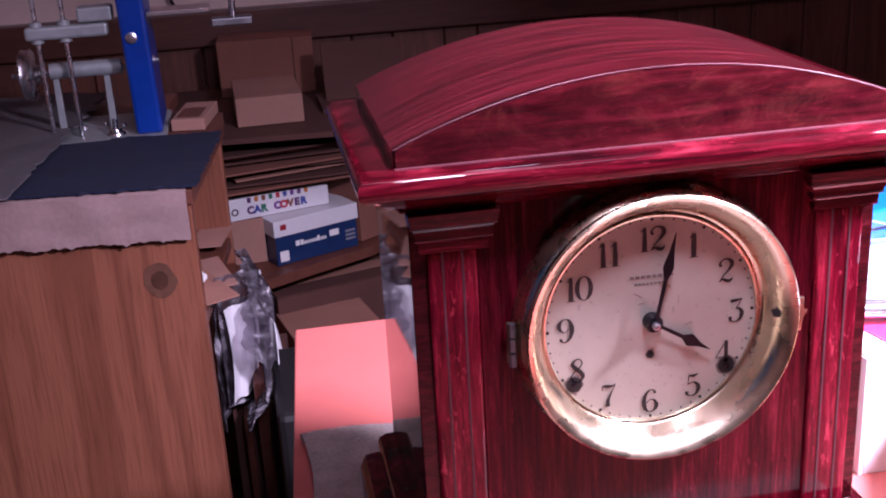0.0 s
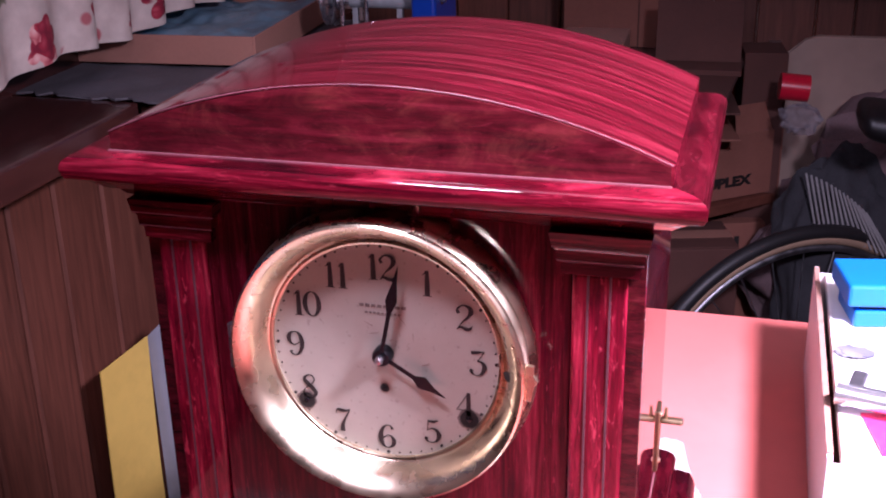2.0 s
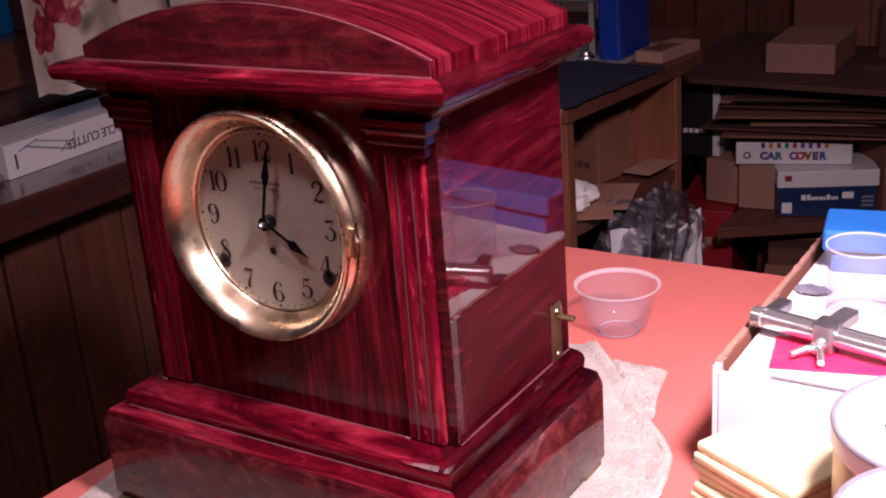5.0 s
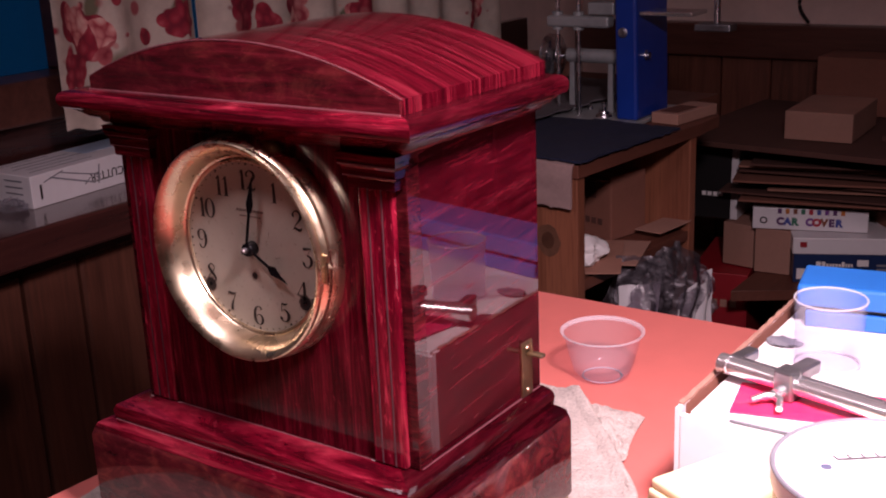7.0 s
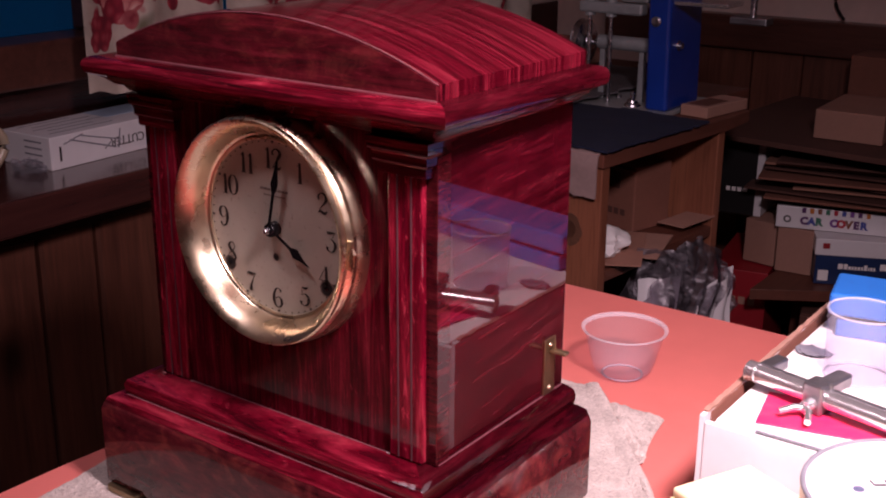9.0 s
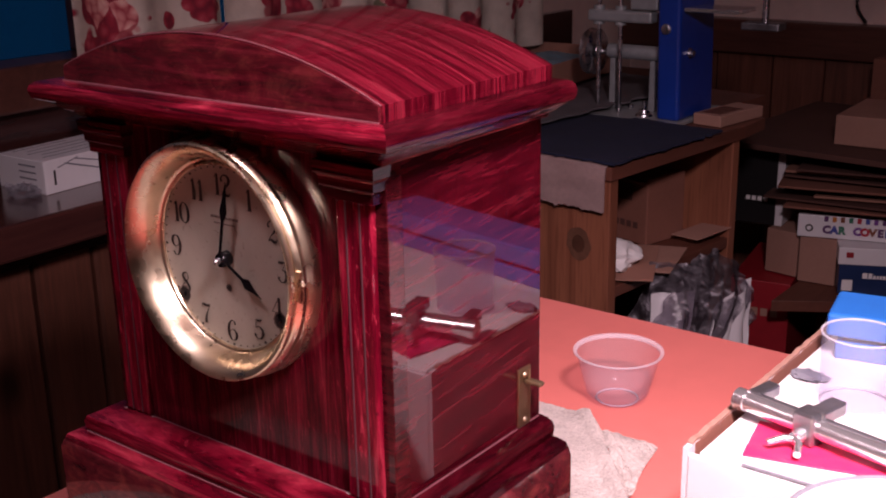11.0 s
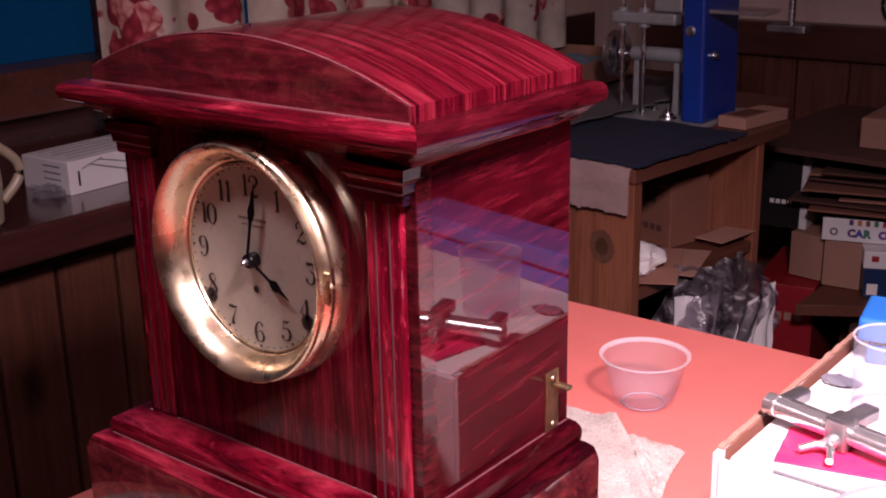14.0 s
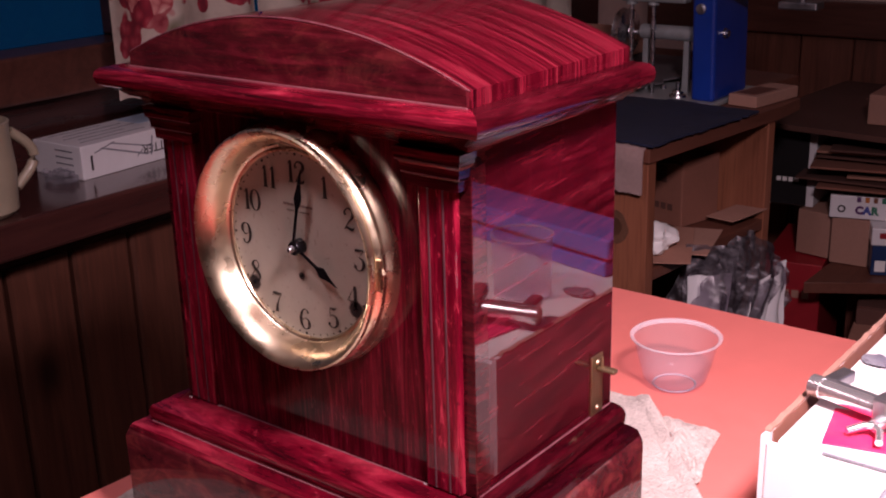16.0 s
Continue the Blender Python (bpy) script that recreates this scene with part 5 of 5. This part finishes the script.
block = thing("wood_block", (-0.137, 1.664, BENCH_Z + 0.0008), "small pale wooden block on the bench edge", "wood block", turn=-9)
part("block", box(0.0, 0.049, 0.0, 0.118, 0.0, 0.0175, 0.0015), CARD_PALE, block)
part("block_stain", box(0.006, 0.040, 0.012, 0.075, 0.0176, 0.0180), BENCH_EDGE, block, "dark worn top")

# ---- shelves behind the bench ----
rack = thing("storage_rack", (0.05, 2.25, FLOOR_Z), "dark brown shelf rack filled with cartons", "rack", turn=0.001)
ZS = SHELF_Z - FLOOR_Z
ZT = 0.675 - FLOOR_Z
def shelf_board(z, depth0):
    return prism([(-0.135, -0.345 + depth0), (0.02, -0.25 + depth0), (0.13, -0.19 + depth0), (0.315, -0.01 + depth0), (0.315, 0.24), (-0.135, 0.24)], Matrix.Translation((0, 0, z - 0.02)), 0.02, 0.001)


part("shelf", shelf_board(ZS, 0.0), BENCH_EDGE, rack, "brown wooden shelf")
for x, y in ((-0.12, 0.22), (0.29, 0.22), (-0.12, -0.10)):
    part("upright", box(x - 0.012, x + 0.012, y - 0.012, y + 0.012, 0.0, ZT, 0.001), TRIM, rack)
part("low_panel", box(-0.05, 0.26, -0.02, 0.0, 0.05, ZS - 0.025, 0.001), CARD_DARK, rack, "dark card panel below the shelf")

# flat sheet and stacked flattened cartons on it
def flat_card(x, y, z, w, d, rz, tilt, mat, label, thick=0.005):
    ob = part("flattened_carton", turned_box((0, 0, thick / 2), (w, d, thick), 0, 0, 0, 0.0008), mat, None)
    ob.matrix_world = pose(x, y, z, tilt, 0, rz)
    return tagged(ob, label, "cardboard", "flattened cartons")


flat_card(0.02, 2.20, 0.672, 0.52, 0.46, -4, 0.0, CARD_DARK, "large dark cardboard sheet lying flat", 0.010)
zz = 0.562
for k in range(9):
    flat_card(0.045 + 0.02 * math.sin(k * 2.3), 2.185 + 0.018 * math.cos(k * 1.9), zz, 0.36 + 0.05 * math.sin(k * 1.3), 0.30, 10 + 5 * math.sin(k * 2.7), 1.2 * math.sin(k * 3.1), (CARD_DARK, CARD, CARD_DARK, CARD_PINK)[k % 4], "flattened brown carton in a stack", 0.004)
    zz += 0.0098
flat_card(0.195, 2.17, 0.684, 0.17, 0.12, 2, 3, CARD_DARK, "folded dark carton on the stack", 0.010)
flat_card(0.200, 2.19, 0.745, 0.155, 0.11, 3, 76, CARD_DARK, "folded dark carton propped on the stack", 0.010)

small = thing("small_carton", (0.013, 2.052, 0.6825), "plain pale brown carton on the cardboard sheet", "box", turn=2)
part("carton", box(-0.061, 0.061, 0.0, 0.185, 0.001, 0.054, 0.002), CARD_PALE, small)
tall = thing("tall_carton", (0.025, 2.36, 0.6825), "brown carton standing against the boards", "box", turn=-3)
part("carton", box(-0.100, 0.092, -0.04, 0.06, 0.001, 0.115, 0.002), CARD, tall)
part("carton_seam", box(0.050, 0.053, -0.0415, -0.0395, 0.002, 0.114), CARD_DARK, tall)

# boxes on the shelf
SD = 24.0
shoe = thing("shoe_box", (-0.003, 2.002, SHELF_Z), "navy and white shoe box on the shelf", "box", turn=SD)
part("lower_box", box(0.0, 0.172, 0.0, 0.24, 0.001, 0.0565, 0.001), NAVY, shoe, "navy lower part")
part("lid", box(-0.003, 0.175, -0.003, 0.243, 0.057, 0.088, 0.0015), WHITE_GLOSS, shoe, "white lid")
part("label", box(0.006, 0.024, -0.0012, 0.0002, 0.008, 0.028), WHITE, shoe, "white price label")
x = 0.040
for w in (0.010, 0.008, 0.006, 0.005, 0.005, 0.006, 0.005, 0.007, 0.004, 0.005, 0.005):
    part("script_mark", box(x, x + w - 0.0015, -0.0008, 0.0002, 0.032, 0.038 + 0.004 * (w > 0.0065)), WHITE, shoe)
    x += w
part("mark", box(0.112, 0.132, -0.0008, 0.0002, 0.034, 0.046), WHITE, shoe)
for k in range(3):
    part("small_print", box(0.146, 0.167, -0.0008, 0.0002, 0.018 + 0.008 * k, 0.022 + 0.008 * k), GREY_PRINT, shoe)
part("mark", box(0.010, 0.022, -0.0040, -0.0028, 0.070, 0.080), RED, shoe)

cc = thing("car_cover_box", (-0.090, 2.020, 0.5135), "white carton with multicoloured lettering on the shoe box", "box", turn=17)
part("carton", box(0.0, 0.205, 0.0, 0.22, 0.001, 0.042, 0.0015), WHITE_GLOSS, cc)
for k, ch in enumerate("CAR COVER"):
    if ch != " ":
        letters("lettering", ch, 0.0190, facing((0.050 + k * 0.0130, -0.0006, 0.0165), (1, 0, 0), (0, 0, 1)), RAINBOW[k % 7], cc, bold=0.0012)
part("logo_ring", torus((0.020, -0.0004, 0.018), (90, 0, 0), 0.0055, 0.0014, 24, 6), INK, cc)
for k in range(9):
    part("top_mark", box(0.045 + k * 0.014, 0.052 + k * 0.014, -0.0008, 0.0002, 0.032, 0.0415), RAINBOW[(k * 3) % 7], cc)
# props below the white carton
prop = thing("pale_carton", (-0.055, 2.034, SHELF_Z), "pale carton end on the shelf", "box", turn=4)
part("carton", box(-0.033, 0.034, 0.0, 0.20, 0.001, 0.0875, 0.0015), CARD_PALE, prop)
prop = thing("white_book_box", (-0.126, 2.05, SHELF_Z), "worn white slim carton on the shelf", "box", turn=-8)
part("carton", box(-0.034, 0.030, 0.0, 0.20, 0.001, 0.085, 0.0015), CARD_PALE, prop)

dup = thing("duplex_carton", (0.163, 2.086, SHELF_Z + 0.001), "brown carton printed DUPLEX with an open flap", "box", turn=38.5)
part("carton", box(0.0, 0.262, 0.0, 0.14, 0.001, 0.128, 0.0015), CARD, dup)
part("flap", turned_box((0.205, 0.008, 0.154), (0.105, 0.003, 0.054), -10, 0, 0, 0.0006), CARD, dup, "open torn flap")
part("flap", turned_box((0.06, 0.06, 0.128), (0.11, 0.12, 0.003), 5, 0, 0, 0.0006), CARD_DARK, dup)
letters("lettering", "DUPLEX", 0.026, facing((0.128, -0.0006, 0.034), (1, 0, 0), (0, 0, 1)), INK, dup, width=0.128, bold=0.0016)
prop = thing("printed_carton", (0.225, 2.17, 0.15), "brown carton with dark print below the shelf", "box", turn=18)
part("carton", box(0.0, 0.13, 0.0, 0.18, -0.338, 0.222, 0.0015), CARD, prop)
for k in range(4):
    part("print_bar", box(0.022 + 0.016 * k, 0.032 + 0.016 * k, -0.0012, 0.0002, 0.17, 0.195), INK, prop)

hd = thing("electronics_box", (-0.187, 2.06, 0.54), "black glossy electronics box with a white side", "box", turn=6)
part("carton", box(-0.045, 0.036, 0.0, 0.16, -0.027, 0.126, 0.001), BLACK_GLOSS, hd)
part("white_side", box(0.0362, 0.050, 0.0, 0.16, -0.027, 0.126, 0.001), WHITE_GLOSS, hd)
for k in range(4):
    part("print_bar", box(-0.020 + 0.011 * k, -0.012 + 0.011 * k, -0.0008, 0.0002, 0.018, 0.026), WHITE, hd)
prop = thing("device_tray", (-0.187, 2.065, 0.511), "white packaging slab on the cartons", "box", turn=6)
part("slab", box(-0.050, 0.048, 0.0, 0.16, -0.0, 0.0018, 0.0004), WHITE, prop)
redbox = thing("red_carton", (-0.140, 2.00, FLOOR_Z), "red carton below the shelf", "box", turn=10)
part("carton", box(-0.060, 0.050, 0.0, 0.24, 0.001, 0.613, 0.0015), RED, redbox)
for k in range(5):
    part("print_bar", box(-0.055 + 0.018 * k, -0.042 + 0.018 * k, -0.0008, 0.0002, 0.545, 0.560), CARD_PALE, redbox)

under = thing("narrow_carton", (-0.045, 1.61, FLOOR_Z), "narrow dark carton standing beside the cabinet", "box", turn=-6)
part("carton", box(-0.035, 0.030, -0.13, 0.12, 0.001, 0.60, 0.002), CARD_DARK, under)


def bag_fn(u, v):
    # one bulging wall of film, creased along the slope
    y = 1.395 + 0.285 * u + 0.02 * math.sin(3 * v + 5 * u) * v
    top = 0.535 + 0.085 * math.sin(math.pi * min(1.0, 0.08 + 0.80 * u)) ** 1.5
    z = top + (0.4118 - top) * v
    q = Vector((u * 6 + v * 3.0, v * 1.2 - u * 0.8, 4.0))
    crease = abs(noise.noise(q)) + 0.5 * abs(noise.noise(q * 2.1)) + 0.22 * abs(noise.noise(q * 4.6))
    x = -0.092 + 0.052 * math.sin(math.pi * (0.15 + 0.75 * v)) + 0.024 * crease
    return x, y, max(0.4118, z + 0.012 * noise.noise(q * 1.6) * (1 - v))


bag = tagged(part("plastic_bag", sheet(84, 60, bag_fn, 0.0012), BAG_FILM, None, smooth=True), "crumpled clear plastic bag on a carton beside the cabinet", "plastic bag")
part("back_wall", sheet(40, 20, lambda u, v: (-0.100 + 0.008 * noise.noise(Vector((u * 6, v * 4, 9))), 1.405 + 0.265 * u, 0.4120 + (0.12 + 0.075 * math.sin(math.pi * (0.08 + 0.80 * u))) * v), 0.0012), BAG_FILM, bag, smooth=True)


def paper_fn(u, v):
    # a folded white sheet that stands in the bag
    fold = 0.012 * abs(math.sin(u * 7.0)) + 0.006 * noise.noise(Vector((u * 4, v * 3, 3)))
    return -0.022 + fold - 0.020 * v, 1.520 + 0.115 * u + 0.045 * v, 0.4122 + (0.095 + 0.035 * u) * v


part("paper_lining", sheet(30, 14, paper_fn, 0.0012), WHITE_GLOSS, bag, "creased white paper", smooth=True)
part("paper_lining", sheet(20, 12, lambda u, v: (-0.028 + 0.008 * math.sin(u * 5 + v * 2), 1.430 + 0.075 * u + 0.085 * v, 0.4122 + (0.105 + 0.03 * u) * v), 0.0012), WHITE_GLOSS, bag, smooth=True)
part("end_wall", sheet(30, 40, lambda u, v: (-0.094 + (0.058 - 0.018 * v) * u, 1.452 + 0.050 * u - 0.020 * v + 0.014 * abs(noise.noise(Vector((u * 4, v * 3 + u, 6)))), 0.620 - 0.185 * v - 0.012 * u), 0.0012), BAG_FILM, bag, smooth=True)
part("paper_lining", sheet(14, 20, lambda u, v: (-0.086 + 0.020 * v * (1 - v) + (0.044 - 0.014 * v) * u, 1.444 + 0.045 * u - 0.020 * v + 0.006 * math.sin(u * 8), 0.575 - 0.130 * v), 0.0012), WHITE_GLOSS, bag, smooth=True)
stick = thing("leaning_boards", (-0.02, 1.55, FLOOR_Z), "narrow boards leaning beside the cabinet", "boards", turn=0.001)
part("board", turned_box((-0.030, -0.06, 0.33), (0.016, 0.07, 0.66), 4, 0, 0, 0.001), TRIM, stick)
part("board", turned_box((-0.052, -0.05, 0.30), (0.010, 0.08, 0.60), 3, 0, 0, 0.001), BENCH_EDGE, stick)
prop = thing("brown_carton", (0.075, 1.86, FLOOR_Z), "tall plain brown carton standing on the floor", "box", turn=12)
part("carton", box(-0.065, 0.10, 0.0, 0.14, 0.001, 0.53, 0.002), CARD_PINK, prop)
prop = thing("long_carton", (0.08, 1.98, FLOOR_Z), "long brown carton below the shelf", "box", turn=16)
part("carton", box(-0.09, 0.24, 0.02, 0.16, 0.001, 0.56, 0.002), CARD_DARK, prop)
part("flap", box(-0.088, 0.238, 0.022, 0.0885, 0.5605, 0.5628, 0.0006), CARD_DARK, prop)
part("flap", box(-0.088, 0.238, 0.0910, 0.158, 0.5605, 0.5628, 0.0006), CARD_DARK, prop)
part("tape", box(-0.0895, 0.2395, 0.070, 0.110, 0.5630, 0.5634), CARD_PINK, prop, "brown parcel tape")
prop = thing("black_bin", (0.02, 1.42, FLOOR_Z), "black plastic bin beside the cabinet", "bin", turn=0.001)
part("bin", box(-0.05, 0.14, -0.10, 0.12, 0.001, 0.66, 0.01), BLACK, prop)
tagged(part("yellow_folder", sheet(16, 20, lambda u, v: (-0.496 + 0.020 * u + 0.003 * math.sin(v * 7), 1.194 + 0.091 * u, FLOOR_Z + 0.002 + (0.655 + 0.012 * u) * v), 0.002), YELLOW_CARD, None, smooth=True), "yellow card folder standing by the wall", "folder")
tagged(part("grey_folder", sheet(12, 16, lambda u, v: (-0.474 + 0.042 * u, 1.288 + 0.014 * u + 0.003 * math.sin(u * 5 + 3 * v), FLOOR_Z + 0.002 + (0.665 + 0.045 * u) * v), 0.002), GREY_CARD, None, smooth=True), "pale blue-grey folder standing beside the cabinet", "folder")

# ---- bicycle and clutter ----
bike = thing("bicycle", (0.60, 1.95, FLOOR_Z), "black bicycle with tan-wall tyres leaning by the boards", "bicycle")
WC = (0.411, 1.93, 0.146)
part("tyre", torus(WC, (90, 0, 34), 0.314, 0.0135, 96, 12), BLACK, bike, "black tyre", smooth=True)
part("tyre_wall", torus((WC[0], WC[1] - 0.002, WC[2]), (90, 0, 34), 0.303, 0.0105, 96, 12), TAN_WALL, bike, "tan tyre wall", smooth=True)
part("rim", torus(WC, (90, 0, 34), 0.287, 0.008, 96, 10), STEEL_DARK, bike, smooth=True)
for k in range(28):
    a = 2 * math.pi * k / 28
    part("spoke", rod((WC[0], WC[1] - 0.02 + 0.04 * (k % 2), WC[2]), (WC[0] + 0.28 * math.cos(a) * 0.829, WC[1] + 0.28 * math.cos(a) * 0.559, WC[2] + 0.28 * math.sin(a)), 0.0011, seg=5), STEEL_DARK, bike)
part("hub", rod((WC[0], WC[1] - 0.04, WC[2]), (WC[0], WC[1] + 0.04, WC[2]), 0.018), STEEL_DARK, bike, smooth=True)
def saddle_fn(u, v):
    # u from the deep rounded rear to the slim nose, v round the section
    x = 0.460 + 0.198 * u
    end = min(1.0, math.sqrt(max(0.0, 1 - (1 - u / 0.10) ** 2)) if u < 0.10 else 1.0, math.sqrt(max(0.0, 1 - ((u - 0.94) / 0.06) ** 2)) if u > 0.94 else 1.0)
    end = max(0.03, end)
    k = max(0.0, min(1.0, (u - 0.22) / 0.50))
    k = k * k * (3 - 2 * k)
    w = (0.066 * (1 - k) + 0.019 * k) * end
    top = 0.719 - 0.004 * math.sin(math.pi * u) - 0.012 * max(0.0, u - 0.8) / 0.2
    deep = (0.060 * (1 - k) + 0.020 * k) * (0.72 + 0.28 * math.sin(math.pi * min(1.0, u / 0.5)))
    a = 2 * math.pi * v
    z = top - deep / 2 + (deep / 2) * end * (abs(math.sin(a)) ** 0.75) * (1 if math.sin(a) > 0 else -1)
    return x, 1.84 + w * math.cos(a), z


part("saddle", sheet(40, 28, saddle_fn), BLACK_GLOSS, bike, "black vinyl saddle", smooth=True)
part("saddle_rail", rod((0.53, 1.84, 0.668), (0.63, 1.84, 0.682), 0.003), STEEL_DARK, bike, smooth=True)
part("saddle_clamp", box(0.562, 0.592, 1.825, 1.855, 0.644, 0.672, 0.004), STEEL, bike)
part("seat_post", rod((0.580, 1.84, 0.65), (0.648, 1.86, 0.40), 0.0125), BLACK, bike, smooth=True)
part("seat_tube", rod((0.640, 1.858, 0.46), (0.70, 1.90, 0.10), 0.017), BLACK, bike, smooth=True)
part("top_tube", rod((0.610, 1.93, 0.42), (1.15, 1.93, 0.45), 0.015), BLACK, bike, smooth=True)
part("seat_stay", rod((0.606, 1.93, 0.40), (0.395, 1.93, 0.135), 0.009), BLACK, bike, smooth=True)
part("chain_stay", rod((0.67, 1.95, 0.10), (0.395, 1.93, 0.135), 0.010), BLACK, bike, smooth=True)
part("brake", box(0.520, 0.548, 1.90, 1.93, 0.405, 0.425, 0.004), STEEL, bike)
part("quick_release", rod((0.640, 1.838, 0.520), (0.690, 1.835, 0.530), 0.004), STEEL_DARK, bike, smooth=True)

tagged(part("beige_board", prism([(0.28, -0.19), (0.86, -0.19), (0.855, 0.710), (0.40, 0.708), (0.375, 0.700), (0.345, 0.668), (0.30, 0.650), (0.28, 0.636)], Matrix(((1, 0, 0, 0.02), (0, 0, -1, 2.385), (0, 1, 0, 0), (0, 0, 0, 1))), 0.02, 0.003), BEIGE_BOARD, None), "large beige board with a torn corner against the wall", "board")
tagged(part("plum_coat", lump((0.70, 2.16, 0.30), (0.34, 0.14, 0.36), 21, 0.35, 3, 1.7, FLOOR_Z + 0.001), COAT_CLOTH, None, smooth=True), "heap of plum-grey clothes behind the bicycle", "clothes")
tagged(part("charcoal_knit", lump((0.47, 2.045, 0.37), (0.105, 0.055, 0.205), 25, 0.20, 3, 1.6), STRIPE_DARK, None, smooth=True), "charcoal knitted garment with pale stripes", "garment")
knit = bpy.data.objects["charcoal_knit"]
for k in range(15):
    part("stripe", ribbon([(0.404 + 0.0085 * k + 0.0045 * j - 0.0016 * max(0, k - 5) * (2 - j) / 2, 1.982 + 0.0012 * abs(k - 6), 0.548 - 0.0024 * k - 0.00016 * k * k - 0.018 * j) for j in range(6)], 0.0021, 6), STRIPE_PALE, knit)
spray = thing("red_canister", (0.375, 2.12, 0.64), "red can lid on cluttered shelf", "can")
part("can_cap", rod((0.350, 2.12, 0.666), (0.400, 2.125, 0.662), 0.024, seg=28), RED_BRIGHT, spray, smooth=True)
tagged(part("crumpled_wrap", lump((0.390, 2.11, 0.612), (0.030, 0.030, 0.026), 31, 0.5, 2, 2.5), FILM, None, smooth=True), "crumpled clear plastic beside the red can", "plastic")
prop = thing("dark_carton", (0.315, 2.23, FLOOR_Z), "tall dark carton beside the rack", "box", turn=8)
part("carton", box(-0.03, 0.05, 0.0, 0.10, 0.001, 0.89, 0.002), CARD_DARK, prop)
